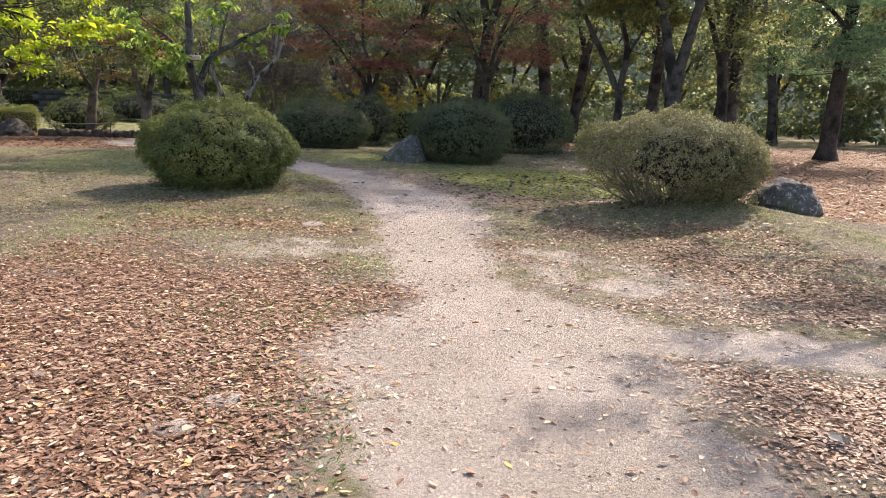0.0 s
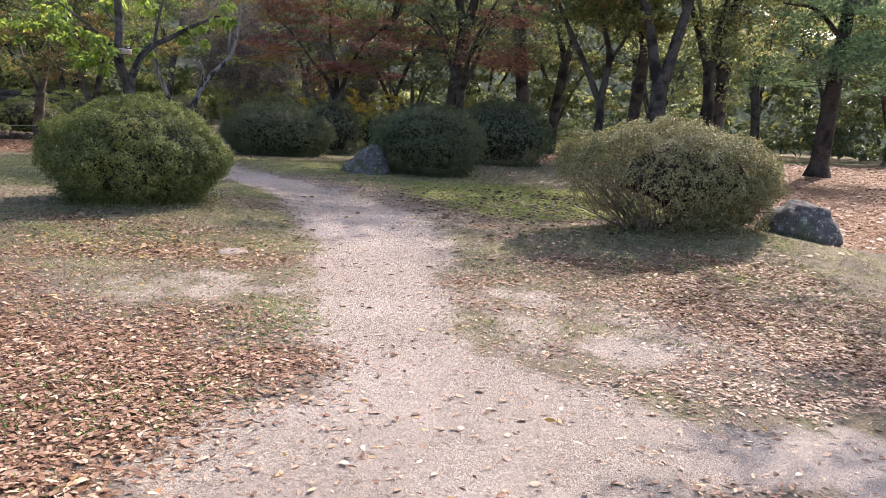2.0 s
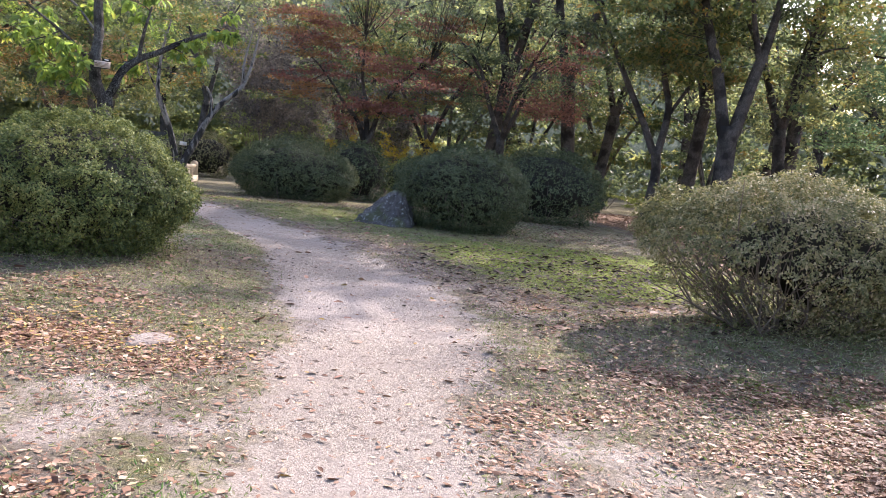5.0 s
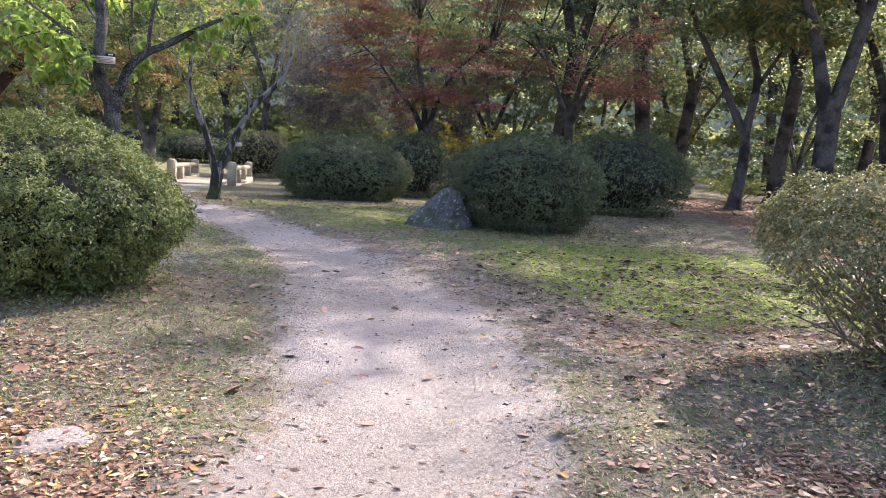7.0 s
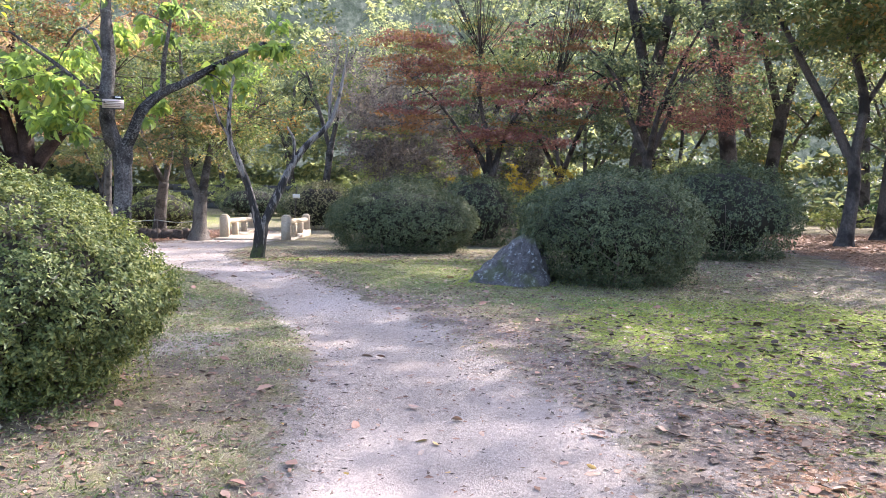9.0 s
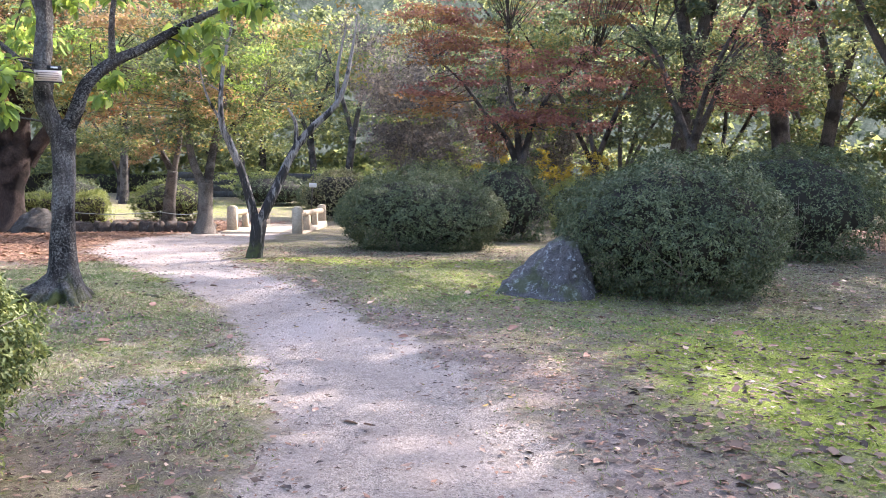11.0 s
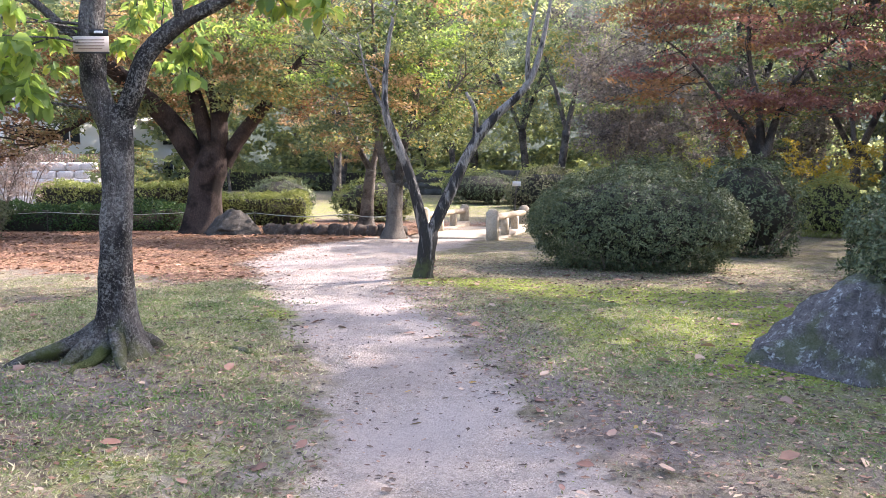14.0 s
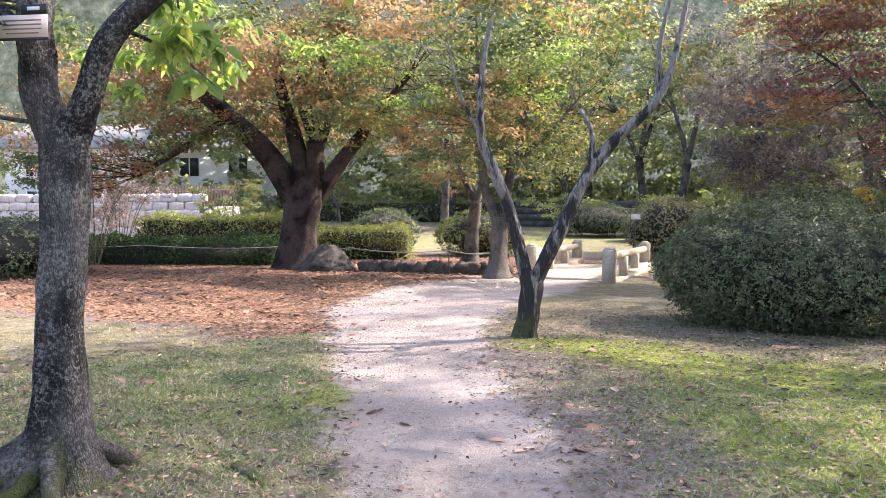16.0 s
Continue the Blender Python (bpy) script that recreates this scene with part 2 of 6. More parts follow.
LEAF_RED = leaf_mat("leaf_red", [(0.1, (0.14, 0.07, 0.065)), (0.4, (0.23, 0.10, 0.095)), (0.7, (0.31, 0.14, 0.125)), (1.0, (0.37, 0.2, 0.12))], 0.36, 0.55, 0.4)
LEAF_ORANGE = leaf_mat("leaf_orange", [(0.1, (0.22, 0.18, 0.075)), (0.4, (0.39, 0.265, 0.13)), (0.7, (0.50, 0.31, 0.19)), (1.0, (0.58, 0.41, 0.29))], 0.42, 0.55, 0.5)
LEAF_RUST = leaf_mat("leaf_rust", [(0.1, (0.12, 0.10, 0.045)), (0.4, (0.22, 0.13, 0.065)), (0.7, (0.30, 0.14, 0.08)), (1.0, (0.38, 0.22, 0.08))], 0.38, 0.55, 0.45)
LEAF_YELLOW = leaf_mat("leaf_yellow", [(0.1, (0.22, 0.2, 0.04)), (0.5, (0.42, 0.32, 0.06)), (1.0, (0.5, 0.3, 0.05))], 0.5, 0.5, 0.6)
# Grey-purple leaves, with a bluish haze put into the colour.
LEAF_PLUM = leaf_mat("leaf_plum_grey", [(0.1, (0.05, 0.048, 0.052)), (0.5, (0.18, 0.155, 0.158)), (1.0, (0.32, 0.27, 0.26))], 0.35, 0.7, 0.3)
LEAF_MIX = leaf_mat("leaf_green_gold", [(0.05, (0.06, 0.10, 0.03)), (0.4, (0.14, 0.185, 0.075)), (0.65, (0.26, 0.265, 0.105)), (0.85, (0.4, 0.24, 0.07)), (1.0, (0.42, 0.16, 0.06))], 0.36, 0.5, 0.45)
FALLEN = leaf_mat("fallen_leaf", [(0.1, (0.095, 0.042, 0.025)), (0.35, (0.21, 0.105, 0.06)), (0.62, (0.36, 0.20, 0.125)), (0.82, (0.60, 0.44, 0.31)), (1.0, (0.62, 0.36, 0.07))], 0.06, 0.6, 7)
# Dark leaf tone with the dimness of shaded litter put into it.
FALLEN_SHADED = leaf_mat("fallen_leaf_shaded", [(0.1, (0.035, 0.024, 0.018)), (0.5, (0.10, 0.066, 0.046)), (0.85, (0.19, 0.125, 0.085)), (1.0, (0.34, 0.25, 0.18))], 0.05, 0.7, 5)
FALLEN_PALE = leaf_mat("fallen_leaf_pale", [(0.15, (0.32, 0.19, 0.12)), (0.4, (0.50, 0.35, 0.24)), (0.62, (0.74, 0.61, 0.47)), (0.72, (0.52, 0.28, 0.11)), (1.0, (0.45, 0.2, 0.08))], 0.05, 0.6, 8)
# Leaf colour darkened by a quarter to imitate shade from the trees.
FALLEN_RED = leaf_mat("fallen_leaf_red", [(0.1, (0.12, 0.052, 0.03)), (0.5, (0.27, 0.13, 0.07)), (1.0, (0.46, 0.28, 0.17))], 0.06, 0.6, 3)
# Dry leaf colour, with the pale pink of sunlight mixed in.
LEAF_PINK = leaf_mat("leaf_dry_pink_lit", [(0.1, (0.2, 0.14, 0.12)), (0.5, (0.48, 0.36, 0.32)), (1.0, (0.72, 0.6, 0.54))], 0.3, 0.7, 1.0)
FALLEN_BROAD = leaf_mat("fallen_leaf_broad", [(0.1, (0.12, 0.06, 0.04)), (0.4, (0.30, 0.15, 0.10)), (0.7, (0.40, 0.26, 0.18)), (1.0, (0.52, 0.42, 0.31))], 0.05, 0.6, 9)
FALLEN_GOLD = leaf_mat("fallen_leaf_gold", [(0.1, (0.36, 0.2, 0.05)), (0.6, (0.52, 0.34, 0.08)), (1.0, (0.62, 0.5, 0.28))], 0.06, 0.5, 3)
GRASS = leaf_mat("grass_blade", [(0.1, (0.10, 0.14, 0.045)), (0.35, (0.23, 0.29, 0.12)), (0.6, (0.43, 0.41, 0.26)), (1.0, (0.70, 0.62, 0.45))], 0.4, 0.7, 3.0)
MOSS = leaf_mat("moss_tuft", [(0.1, (0.11, 0.135, 0.02)), (0.5, (0.25, 0.31, 0.055)), (1.0, (0.46, 0.48, 0.13))], 0.3, 0.7, 3.0)
WEED = leaf_mat("weed_leaf", [(0.1, (0.11, 0.20, 0.055)), (1.0, (0.28, 0.44, 0.13))], 0.35, 0.5, 2)


def charred_mat():
    """Pale bark with long blackened scars that follow the limbs."""
    g = Nodes("bark_blackened")
    v = g.add("ShaderNodeMapping", Vector=g.pos.outputs["Position"], Scale=(1, 1, 0.22)).outputs[0]
    n1 = g.noise(60, 8, 0.75, v)
    pale = g.mix(g.ramp(n1, [(0.35, (0, 0, 0)), (0.68, (1, 1, 1))]), (0.10, 0.088, 0.077), (0.34, 0.315, 0.285))
    black = g.mix(n1, (0.008, 0.008, 0.008), (0.05, 0.045, 0.042))
    sep = g.add("ShaderNodeSeparateXYZ", Vector=g.pos.outputs["Position"])
    burnt = g.maths("ADD", g.noise(7.5, 4, 0.6, v), g.maths("MULTIPLY", g.maths("SUBTRACT", sep.outputs[2], 1.1), 0.075))
    scar = g.ramp(burnt, [(0.46, (0, 0, 0)), (0.55, (1, 1, 1))])
    foot = g.ramp(g.maths("ADD", g.noise(5, 4), g.maths("MULTIPLY", sep.outputs[2], -0.7)), [(0.62, (0, 0, 0)), (0.8, (0.75, 0.75, 0.75))])
    col = g.mix(foot, g.mix(scar, black, pale), (0.07, 0.08, 0.03))
    g.surface(col, 0.85, g.bump(g.maths("ADD", n1, g.maths("MULTIPLY", scar, 0.8)), 0.9, 0.02), 0.25)
    return g.mat


BARK_CHARRED = charred_mat()
BARK_ROOT = bark_mat("bark_root", (0.035, 0.03, 0.026), (0.30, 0.265, 0.235), 0.8, 0.9, 0.5, 0.9)
BARK = bark_mat("bark_grey_brown", (0.03, 0.026, 0.024), (0.20, 0.18, 0.165), 1.1, 0.7, 0.6)
BARK_DARK = bark_mat("bark_dark", (0.06, 0.053, 0.048), (0.20, 0.175, 0.155), 0.8)
BARK_PALE = bark_mat("bark_pale", (0.08, 0.066, 0.053), (0.27, 0.23, 0.19), 1.2, 0.0, 0.3)
BARK_RED = bark_mat("bark_red_brown", (0.032, 0.022, 0.018), (0.13, 0.092, 0.076), 0.9)
BARK_PINE = bark_mat("bark_pine", (0.042, 0.033, 0.028), (0.14, 0.108, 0.088), 0.6)
TWIG = plain_mat("twig_wood", (0.11, 0.085, 0.065), (0.26, 0.21, 0.17), 20, 0.9)
ROCK_BLUE = stone_mat("rock_blue_grey", (0.05, 0.045, 0.044), (0.20, 0.182, 0.172), 0.62, 0.35, 1.6)
ROCK_GREY = stone_mat("rock_grey", (0.045, 0.04, 0.034), (0.13, 0.115, 0.098), 0.15)
ROCK_BROWN = stone_mat("rock_brown", (0.05, 0.036, 0.028), (0.13, 0.098, 0.075), 0.15)
GRANITE = stone_mat("granite", (0.42, 0.34, 0.24), (0.66, 0.56, 0.42), 0.1, 0.0, 3)
SANDSTONE = stone_mat("sandstone", (0.25, 0.20, 0.17), (0.43, 0.36, 0.31), 0.05)
PALE_STONE = stone_mat("pale_wall_stone", (0.45, 0.42, 0.38), (0.70, 0.67, 0.62), 0.1)
WALL_DARK = stone_mat("old_wall_stone", (0.06, 0.06, 0.055), (0.14, 0.135, 0.12), 0.1)
WHITE_WALL = plain_mat("white_plaster", (0.74, 0.73, 0.70), (0.82, 0.81, 0.79), 3, 0.85, 0.1)
TILE_GREY = plain_mat("roof_tile", (0.22, 0.22, 0.22), (0.34, 0.34, 0.33), 12, 0.8)
GLASS_DARK = plain_mat("window_glass", (0.03, 0.035, 0.04), (0.05, 0.055, 0.06), 2, 0.12, 0.0)
FENCE_WOOD = plain_mat("fence_wood", (0.16, 0.10, 0.07), (0.30, 0.20, 0.15), 9, 0.85)
PLATE_TAN = plain_mat("plate_tan", (0.62, 0.50, 0.42), (0.68, 0.56, 0.47), 5, 0.5, 0.02)
PLATE_BLACK = plain_mat("plate_black", (0.02, 0.02, 0.02), (0.035, 0.035, 0.035), 5, 0.5, 0.02)
PLATE_WHITE = plain_mat("plate_white", (0.75, 0.75, 0.73), (0.8, 0.8, 0.78), 5, 0.5, 0.02)
ROPE = plain_mat("rope", (0.30, 0.32, 0.28), (0.45, 0.46, 0.40), 40, 0.9)
IRON = plain_mat("iron", (0.05, 0.045, 0.04), (0.10, 0.08, 0.07), 30, 0.6, 0.2, 0.6)

# ---- mesh helpers ----


def raw(name, verts, faces, material, parent=None, label="", smooth=False):
    """One mesh object from arrays of points and of faces that all have as many corners."""
    me = bpy.data.meshes.new(name)
    verts = np.asarray(verts, dtype=np.float32)
    faces = np.asarray(faces, dtype=np.int32)
    k = faces.shape[1]
    me.vertices.add(len(verts))
    me.vertices.foreach_set("co", verts.ravel())
    me.loops.add(faces.size)
    me.loops.foreach_set("vertex_index", faces.ravel())
    me.polygons.add(len(faces))
    me.polygons.foreach_set("loop_start", np.arange(0, faces.size, k, dtype=np.int32))
    if smooth:
        me.polygons.foreach_set("use_smooth", np.ones(len(faces), dtype=bool))
    me.materials.append(material)
    me.update(calc_edges=True)
    ob = new(name, me)
    if parent is not None:
        ob.parent = parent
    if label:
        tagged(ob, label)
    if name in ("branchwork", "foliage", "crown", "stem_cluster", "stem_mass"):
        tagged(ob, kind="stuff")
    return ob


def thing(name, x, y, z, label, category, group="", kind="", rz=0.0):
    ob = tagged(new(name), label, category, group, kind)
    ob.empty_display_size = 0.1
    ob.location, ob.rotation_euler = (x, y, z), (0, 0, rz)
    return ob


def smooth01(x):
    x = np.clip(x, 0, 1)
    return x * x * (3 - 2 * x)


def ground_z(x, y):
    """Height of the ground: level along the path, falling gently towards the bridge, with small mounds under shrubs."""
    x, y = np.asarray(x, float), np.asarray(y, float)
    d = -0.5 * x + 0.866 * y
    z = -0.3 + 0.08 * (1 - smooth01((y - 2) / 6.0)) - 0.045 * np.clip(d - 20, 0, 30)
    z = z + 0.3 * np.exp(-((x - 4.1) ** 2 / 3.5 + (y - 12.2) ** 2 / 2.2)) + 0.12 * np.exp(-((x + 3.4) ** 2 + (y - 13) ** 2) / 2)
    return z + 0.14 * np.exp(-((x + 5.5) ** 2 + (y - 17.6) ** 2) / 1.2)


def gz(x, y):
    return float(ground_z(x, y))


def spline(points, steps=5):
    """A smooth run of points (x, y, z, radius) through the given ones."""
    p = np.array(points, float)
    if len(p) < 3:
        return np.array([p[0] + (p[1] - p[0]) * i / steps for i in range(steps + 1)])
    q = np.vstack([2 * p[0] - p[1], p, 2 * p[-1] - p[-2]])
    out = []
    for i in range(1, len(q) - 2):
        for s in range(steps):
            t = s / steps
            out.append(0.5 * ((2 * q[i]) + (q[i + 1] - q[i - 1]) * t + (2 * q[i - 1] - 5 * q[i] + 4 * q[i + 1] - q[i + 2]) * t * t + (3 * q[i] - q[i - 1] - 3 * q[i + 1] + q[i + 2]) * t ** 3))
    out.append(q[-2])
    return np.array(out)


def tube(path, sides=8, rough=0.0, rng=None):
    """Points and quads of a tapered tube along a run of (x, y, z, radius)."""
    path = np.asarray(path, float)
    c, r = path[:, :3], np.maximum(path[:, 3], 0.001)
    tan = np.gradient(c, axis=0)
    tan /= np.linalg.norm(tan, axis=1)[:, None] + 1e-9
    ref = np.where(np.abs(tan[:, 2:3]) < 0.95, np.array([[0, 0, 1.0]]), np.array([[1.0, 0, 0]]))
    ref = np.repeat(ref[:1], len(c), 0) if np.ptp(ref, axis=0).max() > 0 else ref
    u = np.cross(tan, ref)
    u /= np.linalg.norm(u, axis=1)[:, None] + 1e-9
    v = np.cross(tan, u)
    a = np.linspace(0, 2 * np.pi, sides, endpoint=False)
    rr = r[:, None] * np.ones((1, sides))
    if rough and rng is not None:
        lobes = 1 + rough * np.sin(a * 3 + rng.uniform(0, 6))[None, :] + rough * 0.7 * np.sin(a * 5 + rng.uniform(0, 6))[None, :]
        knots = rng.normal(size=(len(c) // 4 + 2, sides))
        at = np.linspace(0, len(knots) - 1.001, len(c))
        i0 = at.astype(int)
        w = (at - i0)[:, None]
        rr = rr * lobes * (1 + rough * 0.8 * (knots[i0] * (1 - w) + knots[np.minimum(i0 + 1, len(knots) - 1)] * w))
    pts = c[:, None, :] + rr[..., None] * (np.cos(a)[None, :, None] * u[:, None, :] + np.sin(a)[None, :, None] * v[:, None, :])
    n, s = len(c), sides
    i, j = np.meshgrid(np.arange(n - 1), np.arange(s), indexing="ij")
    q = np.stack([i * s + j, i * s + (j + 1) % s, (i + 1) * s + (j + 1) % s, (i + 1) * s + j], -1).reshape(-1, 4)
    tip = np.array([[(n - 1) * s + k for k in (0, m, m + 1, m + 2)] for m in range(1, s - 2, 2)])
    return pts.reshape(-1, 3), np.vstack([q, tip])


def join(bits):
    vs, fs, n = [], [], 0
    for v, fc in bits:
        vs.append(v)
        fs.append(np.asarray(fc) + n)
        n += len(v)
    return np.vstack(vs), np.vstack(fs)


def unit(a):
    return a / (np.linalg.norm(a, axis=-1, keepdims=True) + 1e-9)


def blades(p, along, normal, length, width, rng, oval=False, fold=0.25, bow=0.12):
    """Leaves as folded blades: base points, the way each grows, its upper side. Two triangles each, or four when oval."""
    n = len(p)
    along = unit(along)
    side = unit(np.cross(along, normal))
    up = np.cross(side, along)
    length, width = np.broadcast_to(length, (n,))[:, None], np.broadcast_to(width, (n,))[:, None]
    tip = p + along * length - up * length * bow
    k = np.arange(n)[:, None]
    if not oval:
        mid = p + along * length * 0.45 + up * width * fold
        v = np.stack([p, mid + side * width * 0.5, tip, mid - side * width * 0.5], 1).reshape(-1, 3)
        f = np.concatenate([k * 4 + [[0, 1, 2]], k * 4 + [[0, 2, 3]]], 1).reshape(-1, 3)
        return v, f
    a, b = p + along * length * 0.3 + up * width * fold, p + along * length * 0.68 + up * width * fold * 0.8
    v = np.stack([p, a + side * width * 0.46, b + side * width * 0.4, tip, b - side * width * 0.4, a - side * width * 0.46], 1).reshape(-1, 3)
    f = np.concatenate([k * 6 + [[0, 1, 2]], k * 6 + [[0, 2, 3]], k * 6 + [[0, 3, 4]], k * 6 + [[0, 4, 5]]], 1).reshape(-1, 3)
    return v, f


def box_bits(cx, cy, cz, sx, sy, sz, rz=0.0, bevel=0.0):
    """Points and quads of a box with its upper edges bevelled; cz is the bottom."""
    b = bevel
    ring = [(sx / 2, sy / 2, 0), (sx / 2, sy / 2, sz - b), (sx / 2 - b, sy / 2 - b, sz)]
    v = []
    for hx, hy, z in ring:
        for a, c in ((-1, -1), (1, -1), (1, 1), (-1, 1)):
            v.append((a * hx, c * hy, z))
    f = [(3, 2, 1, 0), (8, 9, 10, 11)]
    for r in (0, 4):
        f += [(r + k, r + (k + 1) % 4, r + 4 + (k + 1) % 4, r + 4 + k) for k in range(4)]
    v = np.array(v)
    co, si = math.cos(rz), math.sin(rz)
    w = np.stack([v[:, 0] * co - v[:, 1] * si + cx, v[:, 0] * si + v[:, 1] * co + cy, v[:, 2] + cz], 1)
    return w, np.array(f)


def lump(rng, rx, ry, rz, rough=0.25, rings=14, segs=20, flat=0.35):
    """A rough stone: an uneven dome, sunk a little in the ground."""
    u = np.linspace(0.02, np.pi * (1 - flat), rings)
    a = np.linspace(0, 2 * np.pi, segs, endpoint=False)
    uu, aa = np.meshgrid(u, a, indexing="ij")
    d = np.stack([np.sin(uu) * np.cos(aa), np.sin(uu) * np.sin(aa), np.cos(uu)], -1)
    off = Vector(rng.uniform(-50, 50, 3))
    s = np.array([[1 + rough * noise.noise(Vector(q) * 1.6 + off) * 1.6 + rough * 0.5 * noise.noise(Vector(q) * 4.5 + off) for q in row] for row in d])
    p = d * s[..., None] * np.array([rx, ry, rz])
    i, j = np.meshgrid(np.arange(rings - 1), np.arange(segs), indexing="ij")
    q = np.stack([i * segs + j, (i + 1) * segs + j, (i + 1) * segs + (j + 1) % segs, i * segs + (j + 1) % segs], -1).reshape(-1, 4)
    cap = np.array([(0, k, k + 1, k + 2) for k in range(1, segs - 2, 2)])
    return p.reshape(-1, 3), np.vstack([q, cap])


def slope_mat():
    g = Nodes("wooded_slope_glow")
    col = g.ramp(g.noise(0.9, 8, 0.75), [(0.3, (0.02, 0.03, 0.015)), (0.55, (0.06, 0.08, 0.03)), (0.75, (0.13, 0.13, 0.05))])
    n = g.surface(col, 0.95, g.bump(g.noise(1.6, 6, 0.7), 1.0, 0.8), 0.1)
    # Bright haze is painted as emission; the slope itself glows.
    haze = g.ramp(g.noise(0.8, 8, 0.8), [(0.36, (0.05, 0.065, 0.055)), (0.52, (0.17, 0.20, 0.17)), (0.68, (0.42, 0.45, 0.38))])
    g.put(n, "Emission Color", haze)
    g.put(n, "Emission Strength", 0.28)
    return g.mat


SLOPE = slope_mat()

# ---- ground ----
PATH_LINE = [(0.6, -4, 1.3), (0.6, 3.2, 1.05), (0.55, 4.5, 1.0), (0.45, 5.4, 1.4), (0.6, 6.1, 1.1), (0.35, 6.9, 0.52), (0.1, 7.8, 0.48), (-0.08, 8.8, 0.58), (-0.2, 9.7, 0.64), (-0.12, 11.0, 0.82), (-0.35, 12.4, 1.0),
             (-0.6, 13.5, 0.95), (-1.25, 14.9, 0.76), (-2.05, 16.4, 0.7), (-3.0, 17.75, 0.66), (-4.2, 19.1, 0.64), (-5.6, 20.6, 0.7), (-7.1, 22.3, 0.85), (-9.0, 24.8, 1.3), (-10.2, 28, 1.7), (-10.8, 31.5, 1.5)]
SIDE_PATH = [(0.8, 5.8, 0.6), (2.5, 5.75, 0.45), (5.5, 5.8, 0.5)]
FAINT_PATH = [(-0.5, 8.95, 0.38), (-1.6, 8.6, 0.34), (-2.6, 8.4, 0.2)]


def along_line(x, y, line, soft=0.35):
    """1 on a trodden line, falling to 0 past its edge."""
    best = np.full(np.shape(x), -9.0)
    for (ax, ay, aw), (bx, by, bw) in zip(line, line[1:]):
        dx, dy = bx - ax, by - ay
        t = np.clip(((x - ax) * dx + (y - ay) * dy) / (dx * dx + dy * dy), 0, 1)
        best = np.maximum(best, (aw + (bw - aw) * t) - np.hypot(x - ax - t * dx, y - ay - t * dy))
    return np.clip(best / soft * 0.5 + 0.5, 0, 1)


def blob(x, y, cx, cy, rx, ry, turn=0.0):
    c, s = math.cos(turn), math.sin(turn)
    u, v = ((x - cx) * c + (y - cy) * s) / rx, (-(x - cx) * s + (y - cy) * c) / ry
    return np.exp(-(u * u + v * v))


def path_mask(x, y):
    m = np.maximum(along_line(x, y, PATH_LINE, 0.45), along_line(x, y, SIDE_PATH, 0.5))
    m = np.maximum(m, 0.72 * along_line(x, y, FAINT_PATH, 0.6))
    m = np.maximum(m, 0.9 * blob(x, y, 1.85, 7.65, 0.5, 0.55) + 0.6 * blob(x, y, 1.3, 8.95, 0.7, 0.45))
    m = np.maximum(m, 0.5 * blob(x, y, -3.2, 15.2, 0.8, 1.6))
    m = m + (1 - smooth01(m * 2)) * (0.34 * blob(x, y, -2.0, 8.9, 2.0, 0.9) + 0.52 * blob(x, y, 1.7, 8.0, 2.0, 1.3) + 0.25 * blob(x, y, 1.2, 12.8, 0.9, 2.2) + 0.25 * blob(x, y, -3.6, 15.8, 1.4, 1.8) + 0.3 * blob(x, y, 0.3, 16.8, 1.3, 1.2))
    return np.minimum(m, 1)


def moss_mask(x, y):
    m = 0.6 * blob(x, y, 2.2, 15.5, 2.1, 3.6) + 0.75 * blob(x, y, -2.6, 22.4, 1.3, 1.8) + 0.8 * blob(x, y, -5.4, 23.0, 1.0, 0.6) + 0.5 * blob(x, y, 3.6, 10.4, 2.0, 0.7) + 0.6 * blob(x, y, -2.0, 21.3, 2.2, 1.5) + 0.7 * blob(x, y, -5.2, 22.9, 1.4, 0.8)
    m = m + 0.5 * blob(x, y, -5.8, 19.2, 1.7, 0.8, 0.8) + 0.6 * blob(x, y, -4.0, 16.5, 1.0, 0.4, 0.5) + 0.4 * blob(x, y, -6.4, 19.9, 1.6, 0.9, 0.7) + 0.55 * blob(x, y, -24, 52, 12, 14) + 0.5 * blob(x, y, 20, 45, 9, 8)
    m = m + 0.38 * blob(x, y, -4, 11.5, 3.5, 2.2) + 0.85 * blob(x, y, 2.4, 17.4, 3.4, 2.3) + 0.6 * blob(x, y, -1.6, 20.2, 1.6, 1.0) + 0.35 * blob(x, y, -3.4, 21.6, 1.8, 1.4)
    return m * (1 - 0.8 * dirt_mask(x, y))


def dirt_mask(x, y):
    """Bare trodden soil on the outer side of the bend and round the foot of the near tree."""
    bend = along_line(x - 0.55, y - 0.45, PATH_LINE, 0.9) * smooth01((y - 11.5) / 2.5) * smooth01((24.5 - y) / 3)
    return np.minimum(bend + 0.75 * blob(x, y, -5.1, 17.1, 1.2, 0.6), 1) * (1 - 0.8 * path_mask(x, y))


